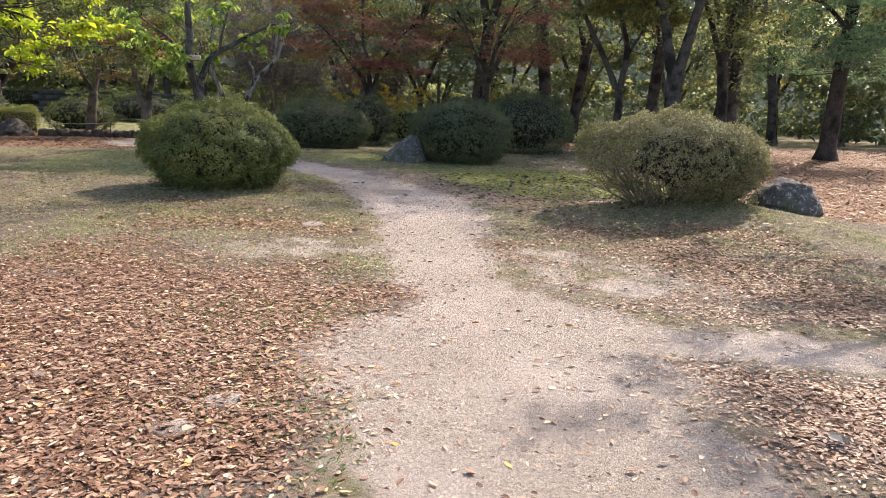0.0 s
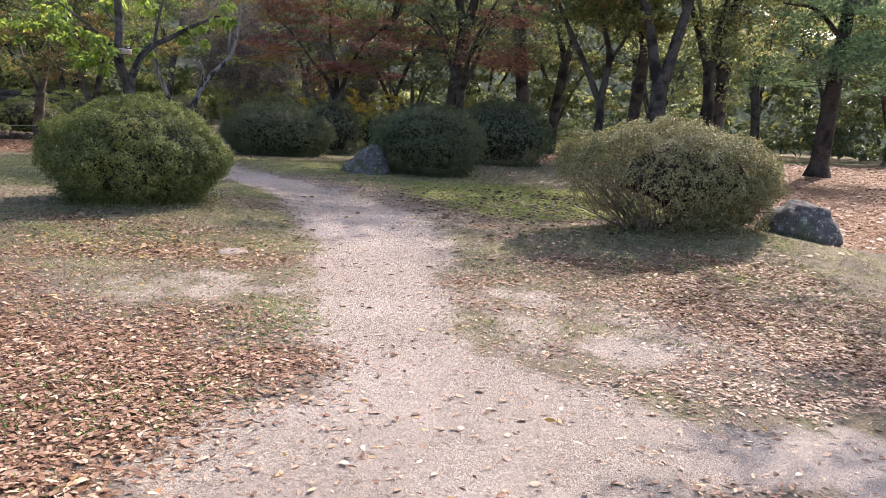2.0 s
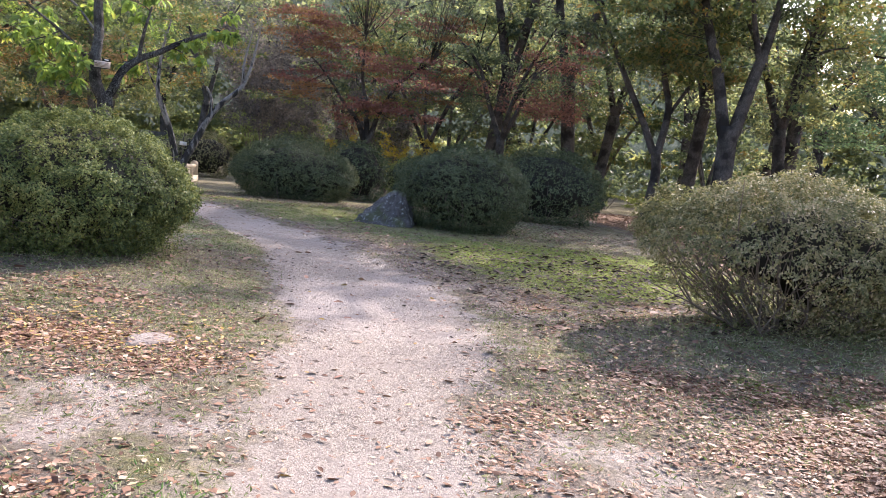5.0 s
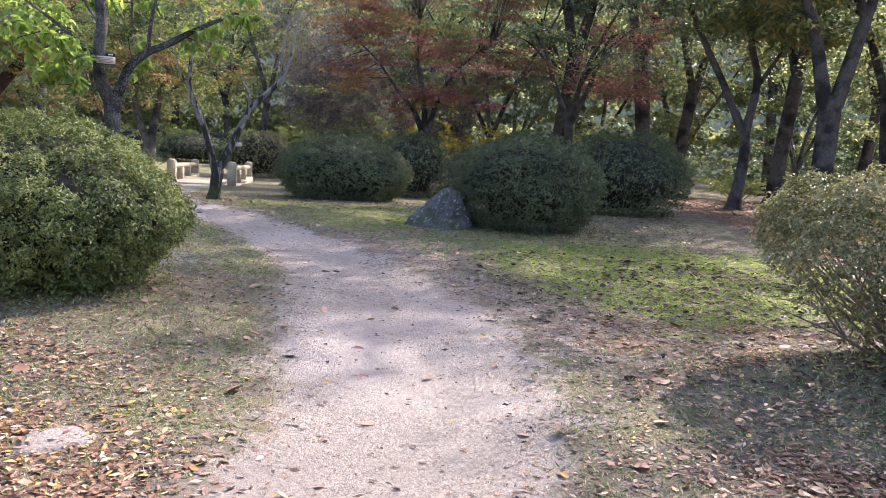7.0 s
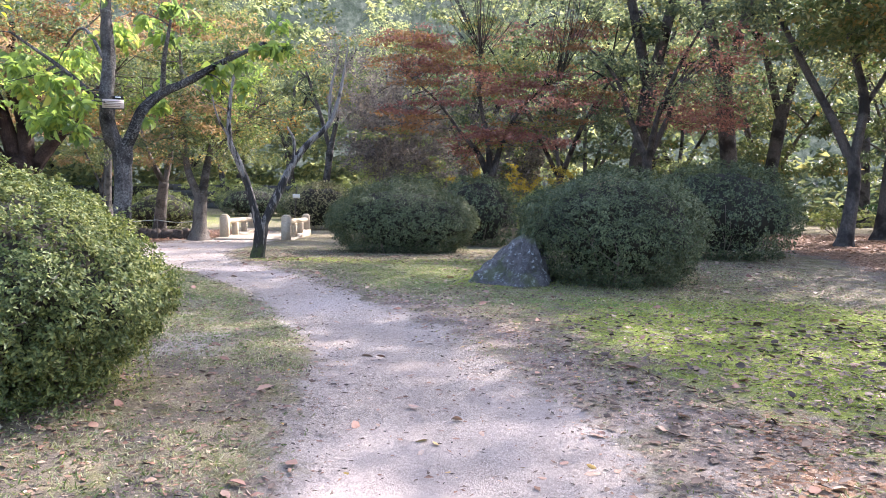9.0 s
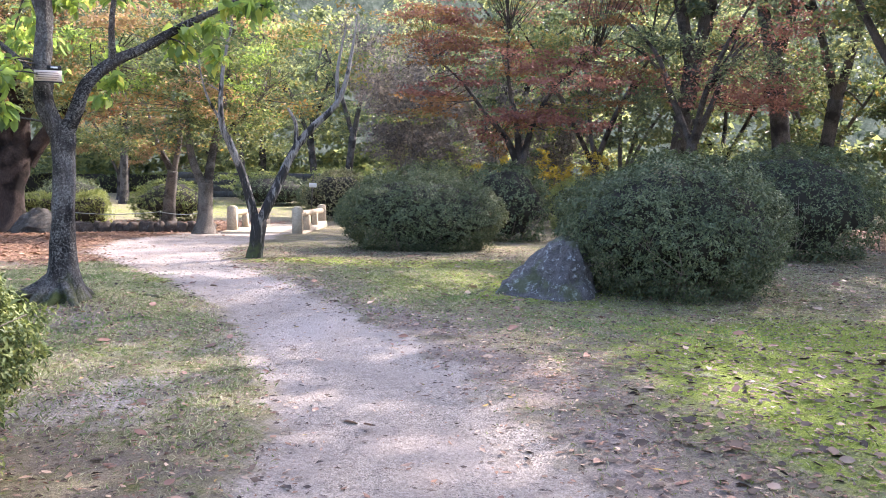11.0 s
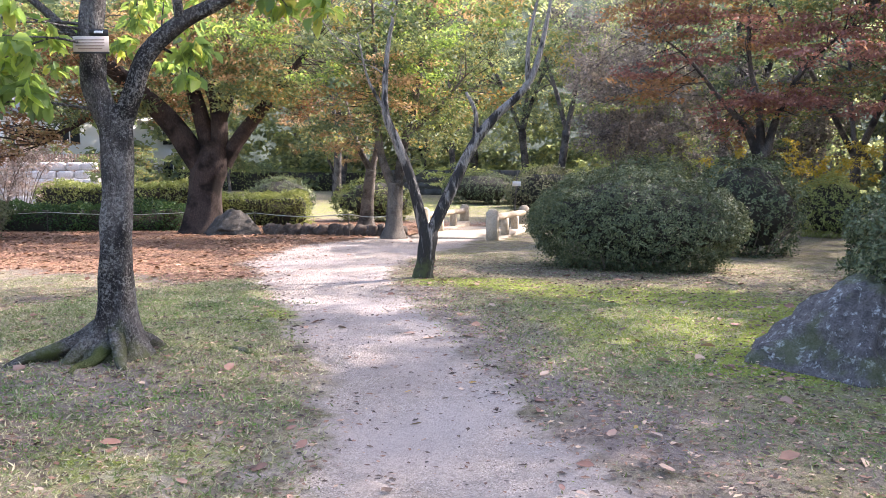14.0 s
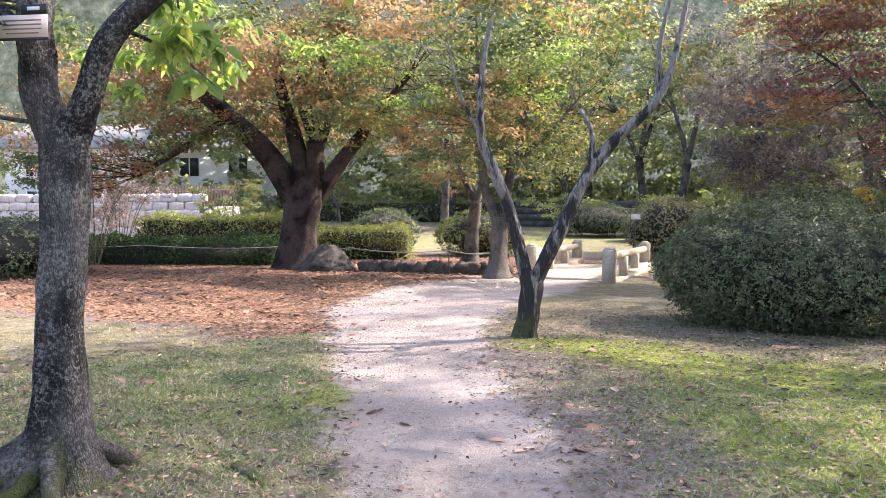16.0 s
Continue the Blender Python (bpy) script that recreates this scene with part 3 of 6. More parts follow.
def litter_mask(x, y):
    m = 1.15 * blob(x, y, -2.8, 4.2, 2.1, 2.4) + 0.6 * blob(x, y, -1.9, 7.0, 2.2, 1.3) + 1.1 * blob(x, y, 2.75, 4.2, 1.25, 0.95) + 0.5 * blob(x, y, 1.7, 5.4, 0.4, 0.5) + 0.85 * blob(x, y, 3.7, 7.7, 2.0, 1.1) + 0.42 * blob(x, y, 3.0, 9.4, 2.6, 1.0) + 0.35 * blob(x, y, -4.2, 8.8, 2.6, 1.6)
    m = m + 0.95 * smooth01((x - 4.6 + 0.06 * (y - 12)) / 1.5) * smooth01((y - 11) / 3) * smooth01((46 - y) / 10)
    left = smooth01((-x - 6.6 - 0.28 * (y - 19)) / 1.2) * smooth01((y - 20.5 - 0.1 * (x + 12)) / 1.6) * smooth01((44 - y) / 8)
    m = m + 0.95 * left + 0.6 * blob(x, y, -1.2, 5.9, 0.8, 0.9) + 0.35 * blob(x, y, 1.4, 12.6, 0.8, 1.6) + 0.3 * blob(x, y, -0.3, 17, 1.2, 1.2)
    m = m + 0.5 * blob(x, y, -3.5, 11.6, 1.6, 0.5) + 0.5 * blob(x, y, 3.4, 10.7, 1.4, 0.5) + 0.25 * blob(x, y, -4.5, 15.5, 2, 3)
    m = m + 0.28 * blob(x, y, 2.0, 10.0, 2.2, 1.0) + 0.45 * blob(x, y, 2.6, 13.7, 1.8, 1.0) + 0.55 * blob(x, y, -2.2, 10.2, 1.3, 0.55) + 0.5 * blob(x, y, 2.8, 9.1, 0.8, 0.4) + 0.4 * blob(x, y, 0.75, 8.9, 0.35, 0.6)
    m = np.minimum(m, 1)
    return np.clip(m + 0.30 * np.sin(x * 2.9 + 1.7 * np.sin(y * 2.3)) * np.sin(y * 3.4 + 1.3 * np.sin(x * 1.9)) * smooth01(m * 3), 0, 1) * (1 - 0.96 * path_mask(x, y))


def surface_z(x, y):
    """Height of the trodden, slightly uneven surface."""
    x, y = np.asarray(x, float), np.asarray(y, float)
    pm = path_mask(x, y)
    wob = np.array([noise.noise(Vector((a * 1.1, b * 1.1, 3))) for a, b in zip(x.ravel(), y.ravel())]).reshape(x.shape)
    return ground_z(x, y) + 0.022 * wob * (1 - 0.6 * pm) - 0.02 * smooth01((pm - 0.3) / 0.5), pm, wob


def ground_patch(name, xs, ys):
    gx, gy = np.meshgrid(xs, ys, indexing="ij")
    z, pm, wob = surface_z(gx, gy)
    n, m = gx.shape
    i, j = np.meshgrid(np.arange(n - 1), np.arange(m - 1), indexing="ij")
    f = np.stack([i * m + j, (i + 1) * m + j, (i + 1) * m + j + 1, i * m + j + 1], -1).reshape(-1, 4)
    ob = raw(name, np.stack([gx, gy, z], -1).reshape(-1, 3), f, GROUND, smooth=True)
    for key, val in (("path", pm + 0.1 * wob * pm), ("moss", moss_mask(gx, gy)), ("litter", litter_mask(gx, gy)), ("dirt", dirt_mask(gx, gy))):
        at = ob.data.attributes.new(key, "FLOAT", "POINT")
        at.data.foreach_set("value", np.asarray(val, dtype=np.float32).ravel())
    return ob


def steps(*runs):
    """Grid lines: (start, end, spacing) runs, joined."""
    return np.unique(np.round(np.concatenate([np.arange(a, b, s) for a, b, s in runs]), 4))


tagged(ground_patch("ground", steps((-1500, -100, 200), (-100, -40, 10), (-40, -14, 1.0), (-14, 8, 0.17), (8, 40, 1.0), (40, 100, 10), (100, 1501, 200)),
                    steps((-1500, -60, 200), (-60, -4, 4), (-4, 27, 0.17), (27, 44, 0.4), (44, 80, 2), (80, 140, 12), (140, 1541, 200))),
       "sandy footpath through dry grass, moss and fallen leaves", "ground", kind="structure")
rng = np.random.default_rng(7)


def sample(n, x0, x1, y0, y1, density, gen):
    """Points of the plan taken at random where density allows."""
    x, y = gen.uniform(x0, x1, n), gen.uniform(y0, y1, n)
    keep = gen.random(n) < density(x, y)
    return x[keep], y[keep]


def lie(name, x, y, size, material, gen, label, category, oval=False, lift=0.012, tilt=0.35, slim=0.5):
    """Leaves lying on the ground, each turned and tilted at random."""
    n = len(x)
    a = gen.uniform(0, 2 * np.pi, n)
    al = np.stack([np.cos(a), np.sin(a), gen.normal(0, tilt * 0.3, n)], 1)
    nm = np.stack([gen.normal(0, tilt, n), gen.normal(0, tilt, n), np.ones(n)], 1)
    p = np.stack([x, y, surface_z(x, y)[0] + 0.002 + gen.random(n) ** 2 * lift * 1.4], 1)
    ln = size * gen.uniform(0.45, 1.5, n)
    v, f = blades(p, al, nm, ln, ln * gen.uniform(slim * 0.55, slim * 1.4, n), gen, oval, gen.normal(0.02, 0.1, (n, 1)), 0.03)
    return tagged(raw(name, v, f, material), label, category, kind="stuff")


# leaves underfoot, thick at first, thinner along the path
x, y = sample(135000, -4.6, 4.2, 2.2, 7.0, lambda a, b: np.clip(litter_mask(a, b) * 1.25 + 0.006, 0, 1) * (1 - 0.6 * path_mask(a, b)), rng)
lie("fallen_leaves", x, y, 0.038, FALLEN, rng, "brown and tan dry leaves strewn over the ground", "leaves", True, 0.018, 0.26, 0.42)
x, y = sample(56000, -6.5, 5.5, 6.5, 11.5, lambda a, b: np.clip(litter_mask(a, b) * 1.15 + 0.02, 0, 1) * (1 - 0.6 * path_mask(a, b)), rng)
lie("fallen_leaves", x, y, 0.042, FALLEN, rng, "dry brown leaves thinning out over the grass", "leaves", False, 0.016, 0.3, 0.36)
x, y = sample(3000, -4.4, 3.8, 2.3, 6.5, lambda a, b: np.clip(litter_mask(a, b) * 0.5, 0, 1), rng)
lie("fallen_leaves", x, y, 0.058, FALLEN_PALE, rng, "pale upturned leaves lying on the brown ones", "leaves", True, 0.026, 0.24)
x, y = sample(3400, -1.6, 4.5, 2, 9, lambda a, b: np.full(a.shape, 0.32), rng)
lie("fallen_leaves", x, y, 0.042, FALLEN_PALE, rng, "single dry leaves scattered over the sandy path", "leaves", True, 0.008, 0.2, 0.42)
x, y = sample(900, -5, 4.5, 2, 22, lambda a, b: np.clip(0.5 - 0.02 * b, 0.1, 1), rng)
lie("fallen_leaves", x, y, 0.056, FALLEN_GOLD, rng, "yellow and orange leaves dropped on path and grass", "leaves", True)
x, y = sample(22000, -9, 6, 8, 24, lambda a, b: 0.6 - 0.56 * path_mask(a, b), rng)
lie("fallen_leaves", x, y, 0.042, FALLEN, rng, "brown leaves scattered on thin grass", "leaves", False, 0.01, 0.2)
x, y = sample(1700, -8, 4, 10, 25, lambda a, b: 0.8 - 0.5 * path_mask(a, b), rng)
lie("fallen_leaves", x, y, 0.082, FALLEN_BROAD, rng, "large curled reddish-brown leaves on the grass", "leaves", True, 0.02, 0.4, 0.55)
x, y = sample(66000, -26, -6, 20, 42, lambda a, b: litter_mask(a, b), rng)
lie("fallen_leaves", x, y, 0.08, FALLEN_RED, rng, "carpet of rust-brown leaves under the large tree", "leaves", False, 0.02)
x, y = sample(60000, 4.5, 26, 11, 42, lambda a, b: litter_mask(a, b), rng)
lie("fallen_leaves", x, y, 0.08, FALLEN_RED, rng, "carpet of red-brown leaves under the woodland trees", "leaves", False, 0.02)


x, y = sample(26000, -11, 3, 7, 28, lambda a, b: np.clip(path_mask(a, b) * 1.4, 0, 1) * (1.0 - 0.75 * np.clip((path_mask(a, b) - 0.6) * 2.5, 0, 1)), rng)
lie("leaf_litter", x, y, 0.026, FALLEN, rng, "crumbled leaf bits and twigs along the path", "leaves", False, 0.005, 0.2, 0.4)
x, y = sample(95000, -10, 5, 7.5, 27, lambda a, b: np.clip(0.9 - 1.1 * path_mask(a, b), 0.02, 1), rng)
lie("leaf_litter", x, y, 0.03, FALLEN, rng, "crumbled leaves and straw among thin grass", "leaves", False, 0.014, 0.4, 0.4)
x, y = sample(75000, -9, 3.5, 10, 26, lambda a, b: np.clip(0.75 - 0.72 * path_mask(a, b), 0.02, 1), rng)
lie("leaf_litter", x, y, 0.042, FALLEN_SHADED, rng, "dark crumbled leaves among moss and thin grass", "leaves", False, 0.012, 0.35, 0.42)
x, y = sample(42000, -9, 2.5, 2.2, 25, lambda a, b: np.clip(path_mask(a, b) * 0.22 + dirt_mask(a, b) * 0.8, 0, 1), rng)
lie("leaf_litter", x, y, 0.03, FALLEN_SHADED, rng, "dark leaf crumbs lying on the pale path", "leaves", False, 0.006, 0.25, 0.35)
x, y = sample(5200, -1.4, 4.5, 2.2, 10, lambda a, b: np.full(a.shape, 0.4), rng)
lie("fallen_leaves", x, y, 0.046, FALLEN, rng, "brown and tan leaves scattered over the sandy path", "leaves", True, 0.01, 0.3, 0.42)
x, y = sample(46000, -4.2, 4.6, 6.6, 11.8, lambda a, b: np.clip(litter_mask(a, b) * 1.1 + 0.1 - 0.5 * path_mask(a, b), 0, 1), rng)
lie("fallen_leaves", x, y, 0.045, FALLEN, rng, "dry tan and brown leaves lying thickly in bands", "leaves", False, 0.02, 0.35, 0.45)
x, y = sample(9000, -8, 3, 11.5, 24, lambda a, b: dirt_mask(a, b) * 0.8, rng)
lie("fallen_leaves", x, y, 0.045, FALLEN, rng, "brown leaves on bare soil along the outer bend", "leaves", False, 0.012, 0.3, 0.42)
x, y = sample(5200, -4.6, -0.4, 8.8, 12.2, lambda a, b: np.clip(blob(a, b, -2.4, 10.3, 1.6, 0.6) - path_mask(a, b) * 0.6, 0, 1), rng)
lie("fallen_leaves", x, y, 0.045, FALLEN_GOLD, rng, "golden leaves in a band on straw-coloured grass", "leaves", False, 0.02, 0.35, 0.42)
x, y = sample(5000, -0.2, 4.0, 12.0, 18.0, lambda a, b: np.clip(0.7 - path_mask(a, b), 0, 1), rng)
lie("fallen_leaves", x, y, 0.065, FALLEN_SHADED, rng, "dark curled leaves on moss and thin grass", "leaves", True, 0.02, 0.45, 0.5)
x, y = sample(60, -5, 1.5, 9, 22, lambda a, b: np.clip(path_mask(a, b), 0, 1), rng)
lie("twig_bits", x, y, 0.16, TWIG, rng, "thin fallen twigs on the path", "branchwork", False, 0.006, 0.08, 0.06)


def sward(name, n, x0, x1, y0, y1, density, height, material, gen, label):
    """Short grass: single leaning blades."""
    x, y = sample(n, x0, x1, y0, y1, density, gen)
    k = len(x)
    al = np.stack([gen.normal(0, 0.6, k), gen.normal(0, 0.6, k), np.ones(k) * 0.38], 1)
    nm = np.stack([gen.normal(0, 1, k), gen.normal(0, 1, k), np.full(k, 0.2)], 1)
    p = np.stack([x, y, surface_z(x, y)[0] - 0.004], 1)
    ln = height * gen.uniform(0.5, 1.5, k)
    v, f = blades(p, al, nm, ln, ln * 0.22, gen)
    return tagged(raw(name, v, f, material), label, "grass", kind="stuff")


def grass_where(a, b):
    return np.clip((0.75 - litter_mask(a, b) * 0.75) * (1 - 1.5 * path_mask(a, b)) * (1 - 0.75 * np.clip(moss_mask(a, b), 0, 1)) * (1 - 0.85 * dirt_mask(a, b)), 0, 1)


sward("grass", 80000, -7, 6, 7, 16, grass_where, 0.03, GRASS, rng, "short dry grass, straw coloured with some green")
sward("grass", 75000, -4.8, 4.8, 7.6, 13.0, lambda a, b: np.clip(0.9 - litter_mask(a, b) * 0.5 - 1.3 * path_mask(a, b), 0, 1), 0.034, GRASS, rng, "short dry turf of straw and green blades")
sward("grass", 95000, -11, 3.5, 14, 27.5, grass_where, 0.03, GRASS, rng, "short thin grass beside the path, green and straw coloured")
sward("grass", 95000, -8.4, -2.4, 15.0, 21.5, lambda a, b: grass_where(a, b) * 0.95, 0.036, GRASS, rng, "short turf of green and straw blades around the tree")
sward("grass", 26000, -3.5, 0.5, 3, 8.5, lambda a, b: np.clip(blob(a, b, -1.4, 6.2, 0.9, 0.7) + 0.9 * blob(a, b, -0.8, 7.8, 0.4, 0.5) + 0.6 * blob(a, b, -1.0, 4.4, 0.5, 0.7) + 0.6 * blob(a, b, -0.45, 3.7, 0.2, 0.5) + 0.35 * blob(a, b, -0.3, 5.0, 0.15, 0.2) - path_mask(a, b) * 0.5, 0, 0.8), 0.035, WEED, rng, "tufts of low green weeds among fallen leaves")
def clover(a, b):
    m = blob(a, b, -4.4, 17.2, 1.0, 0.36, 0.4) + 0.9 * blob(a, b, -5.2, 16.6, 0.9, 0.4) + 0.9 * blob(a, b, -6.7, 20.2, 1.5, 0.8, 0.7) + 0.8 * blob(a, b, -7.6, 19.6, 1.0, 0.6) + blob(a, b, 0.0, 18.4, 1.3, 0.4) + 0.8 * blob(a, b, -2.5, 19.6, 0.9, 0.4) + 0.7 * blob(a, b, -3.3, 15.6, 0.7, 0.35)
    return np.clip(m * (0.75 + 0.6 * np.sin(a * 7.1 + 2 * np.sin(b * 5.3)) * np.sin(b * 8.3)) - path_mask(a, b) * 0.7, 0, 0.95)


sward("grass", 190000, -8.8, 1.6, 15.0, 21.8, clover, 0.028, WEED, rng, "low green clover patches at the edge of the path")

sward("grass", 150000, -8.4, -1.8, 14.5, 22.0, lambda a, b: np.clip(0.9 - 1.4 * path_mask(a, b) - 0.9 * dirt_mask(a, b), 0, 1), 0.031, GRASS, rng, "thin pale and green turf beside the path")
sward("grass", 110000, -4.5, 2.2, 14.5, 23.5, lambda a, b: np.clip(0.7 - 1.2 * path_mask(a, b) - 0.4 * moss_mask(a, b) - 0.8 * dirt_mask(a, b), 0, 1), 0.026, GRASS, rng, "thin worn turf between path and bushes")
sward("moss", 130000, -8.0, 4.6, 9.5, 26.0, lambda a, b: np.clip(moss_mask(a, b) * 0.8, 0, 0.8) * (1 - path_mask(a, b)), 0.022, MOSS, rng, "low yellow-green moss with thin grass tips")

# ---- shrubs ----


def dome(gen, rx, ry, h, tuck, n):
    """Random points and outward directions on a clipped dome that draws in towards its foot."""
    u = gen.uniform(-0.64, 1.0, n)
    a = gen.uniform(0, 2 * np.pi, n)
    c = np.sqrt(np.maximum(0, 1 - np.abs(u) ** 2.05)) * np.where(u < 0, 1 + tuck * u, 1)
    d = np.stack([c * np.cos(a), c * np.sin(a), u], 1)
    mid = h * 0.42
    p = d * np.stack([np.full(n, rx), np.full(n, ry), np.where(u > 0, h - mid, mid / 0.64)], 1)
    p[:, 2] += mid
    return p, unit(d / np.array([rx, ry, h * 0.55]))


def nearest(p, seeds):
    """Distance from each point to the nearest seed, and which one it is."""
    dist, which = np.empty(len(p)), np.empty(len(p), int)
    for k in range(0, len(p), 2000):
        dd = ((p[k:k + 2000, None, :] - seeds[None]) ** 2).sum(-1)
        which[k:k + 2000] = dd.argmin(1)
        dist[k:k + 2000] = np.sqrt(dd.min(1))
    return dist, which


def bush(name, x, y, rx, ry, h, material, seed, label, n=16000, leaf=0.04, turn=0.0, core=0.8, stems=16, bumps=0.06, group="", bare=0.0, tuck=0.28, clump=0.17):
    gen = np.random.default_rng(seed)
    t = thing(name, x, y, gz(x, y) - 0.05, label, "bush", group, rz=turn)
    off = Vector(gen.uniform(-50, 50, 3))

    def swell(d, s=1.0):
        return np.array([1 + bumps * s * (noise.noise(Vector(q) * 1.3 + off) + 0.5 * noise.noise(Vector(q) * 3.6 + off)) for q in d])
    # rosettes of leaves in clumps on the clipped surface, with dark gaps between the clumps
    c, nm = dome(gen, rx, ry, h, tuck, n // 6)
    thin = gen.random(len(c)) > 0.36 * smooth01((0.52 - c[:, 2] / h) / 0.4)
    c, nm = c[thin], nm[thin]
    seeds, _ = dome(gen, rx, ry, h, tuck, int(6.3 * max(rx, ry) * h / clump ** 2))
    flat = np.array([1, 1, 1.5])
    dist, which = nearest(c * flat, seeds * flat)
    high = gen.normal(0, 0.028, len(seeds))[which]
    c = c * swell(c)[:, None] + nm * (high - 0.10 * np.minimum(dist / clump, 1.2) ** 2)[:, None]
    nm = unit(nm + 0.9 * unit(c - seeds[which] * swell(seeds)[which][:, None] + nm * 0.12))
    deep = gen.random(len(c)) ** 3
    c = c - nm * (deep * 0.12)[:, None] * min(rx, h)
    stray = gen.random(len(c)) < 0.06
    c[stray] += nm[stray] * gen.uniform(0.01, 0.06, (stray.sum(), 1))
    c[:, 2] = np.maximum(c[:, 2], 0.02)
    if bare:   # leaves gone from the lower part of one side
        gone = (c[:, 0] < (0.15 + 0.25 * gen.normal(size=len(c))) * rx) & (c[:, 2] < h * (0.52 + 0.09 * gen.normal(size=len(c)))) & (gen.random(len(c)) < bare)
        c, nm = c[~gone], nm[~gone]
    six = np.repeat(np.arange(len(c)), 6)
    nn = unit(nm[six] * 0.9 + np.array([0, 0, 0.4]) + gen.normal(0, 0.38, (len(six), 3)))
    al = gen.normal(0, 1, (len(six), 3))
    al = unit(unit(al - nn * np.sum(al * nn, 1, keepdims=True)) + nn * gen.uniform(0.1, 0.7, (len(six), 1)))
    ln = leaf * gen.uniform(0.6, 1.3, len(six))
    p = c[six] + gen.normal(0, leaf * 0.35, (len(six), 3))
    v, f = blades(p, al, nn, ln, ln * gen.uniform(0.4, 0.55, len(six)), gen)
    # ragged sprigs round the foot
    k = n // 9
    a, q = gen.uniform(0, 6.28, k), gen.uniform(0.3, 0.9, k)
    a = np.where(bare * np.cos(a) < -0.1, a + math.pi, a)
    sp = np.stack([np.cos(a) * rx * q, np.sin(a) * ry * q, gen.random(k) ** 1.6 * 0.42 * h * (0.35 + q)], 1)
    v2, f2 = blades(sp, gen.normal(0, 1, (k, 3)), gen.normal(0, 0.5, (k, 3)) + np.array([0, 0, 1]), leaf * gen.uniform(0.7, 1.3, k), leaf * 0.5, gen)
    v, f = join([(v, f), (v2, f2)])
    raw("foliage", v, f, material, t)
    # solid core, its dark colour standing in for inner shade
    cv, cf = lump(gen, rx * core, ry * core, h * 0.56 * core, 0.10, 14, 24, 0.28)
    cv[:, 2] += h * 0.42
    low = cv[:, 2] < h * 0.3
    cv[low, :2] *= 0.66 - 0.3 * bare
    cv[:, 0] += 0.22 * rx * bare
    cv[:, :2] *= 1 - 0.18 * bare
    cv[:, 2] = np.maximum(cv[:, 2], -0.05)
    raw("inside", cv, cf, INNER_SHADE, t, "solid dark core painted as inner shade and twigs", True)
    bits = []
    for _ in range(stems):
        a, r = gen.uniform(0, 6.28), gen.uniform(0.15, 0.45)
        b = gen.uniform(0.55, 0.98)
        top = np.array([math.cos(a) * rx * b, math.sin(a) * ry * b, h * gen.uniform(0.3, 0.6), 0.004])
        foot = np.array([math.cos(a) * rx * r, math.sin(a) * ry * r, -0.03, gen.uniform(0.008, 0.018)])
        m = (foot + top) / 2 + np.append(gen.normal(0, 0.08, 3), 0)
        one = [tube(spline([foot, m, top], 4), 4)]
        for _ in range(2):
            e = top + np.append(gen.normal(0, 0.2, 3), -0.002)
            one.append(tube(spline([m, (m + e) / 2 + np.append(gen.normal(0, 0.03, 3), 0), e], 3), 4))
        bits.append(join(one))
    if stems > 29:
        for v, f in bits:
            raw("stem", v, f, TWIG, t)
    elif bits:
        v, f = join(bits)
        raw("branchwork", v, f, TWIG, t, "bare grey-brown stems")
    return t


bush("azalea_bush", -3.72, 13.25, 1.28, 1.18, 1.42, AZALEA, 11, "large rounded clipped azalea bush, green, beside the path", 112000, 0.031, stems=30, bumps=0.10, clump=0.14)
bush("azalea_bush", 3.5, 12.55, 1.5, 1.15, 1.47, AZALEA_DRY, 12, "clipped azalea bush with dry browning leaves and bare stems", 100000, 0.034, core=0.66, stems=90, bumps=0.10, bare=0.72, tuck=0.55, clump=0.14)
bush("azalea_bush", 0.3, 20.85, 1.36, 1.25, 1.68, AZALEA_DARK, 13, "dark green clipped dome bush beside a blue-grey rock", 76000, 0.036, bumps=0.09, clump=0.15)
bush("azalea_bush", 2.45, 25.3, 1.48, 1.3, 1.9, AZALEA_DARK, 14, "tall dark green clipped bush in the shade", 26000, 0.052, stems=24)
bush("azalea_bush", -4.15, 26.05, 1.68, 1.25, 1.56, AZALEA_DARK, 15, "wide low dark green clipped bush on mossy ground", 60000, 0.042, bumps=0.07, clump=0.15)
bush("azalea_bush", -2.95, 29.4, 1.05, 1.1, 1.85, AZALEA_DARK, 16, "dark clipped bush behind a wider one", 9000, 0.066)
bush("azalea_bush", -5.1, 30.6, 1.35, 1.2, 1.95, AZALEA_DARK, 17, "grey-green clipped bush among other shrubs", 10000, 0.066)
bush("azalea_bush", -12.1, 43.0, 1.6, 1.5, 2.2, AZALEA_DRY, 18, "tall rounded brownish-green bush beyond the bridge", 8000, 0.085)
bush("azalea_bush", -18.4, 40.6, 1.75, 1.5, 1.75, AZALEA, 19, "round clipped green bush behind a row of stones", 9000, 0.078)
bush("azalea_bush", -16.9, 55.0, 2.2, 1.5, 1.8, AZALEA_DARK, 20, "dark clipped bush at the far side of a lawn", 9000, 0.09)
bush("azalea_bush", -21.5, 57.0, 2.6, 1.6, 1.9, AZALEA_DARK, 21, "dark clipped bush at the far side of a lawn", 9000, 0.09)
bush("azalea_bush", -21.6, 26.0, 0.95, 0.9, 1.15, AZALEA_DARK, 23, "low dark clipped bush at the edge of the leaf carpet", 9000, 0.06)
bush("azalea_bush", -1.9, 36.2, 0.85, 0.8, 1.6, HEDGE, 22, "pale yellow-green rounded bush in light shade", 9000, 0.06)

# ---- rocks ----


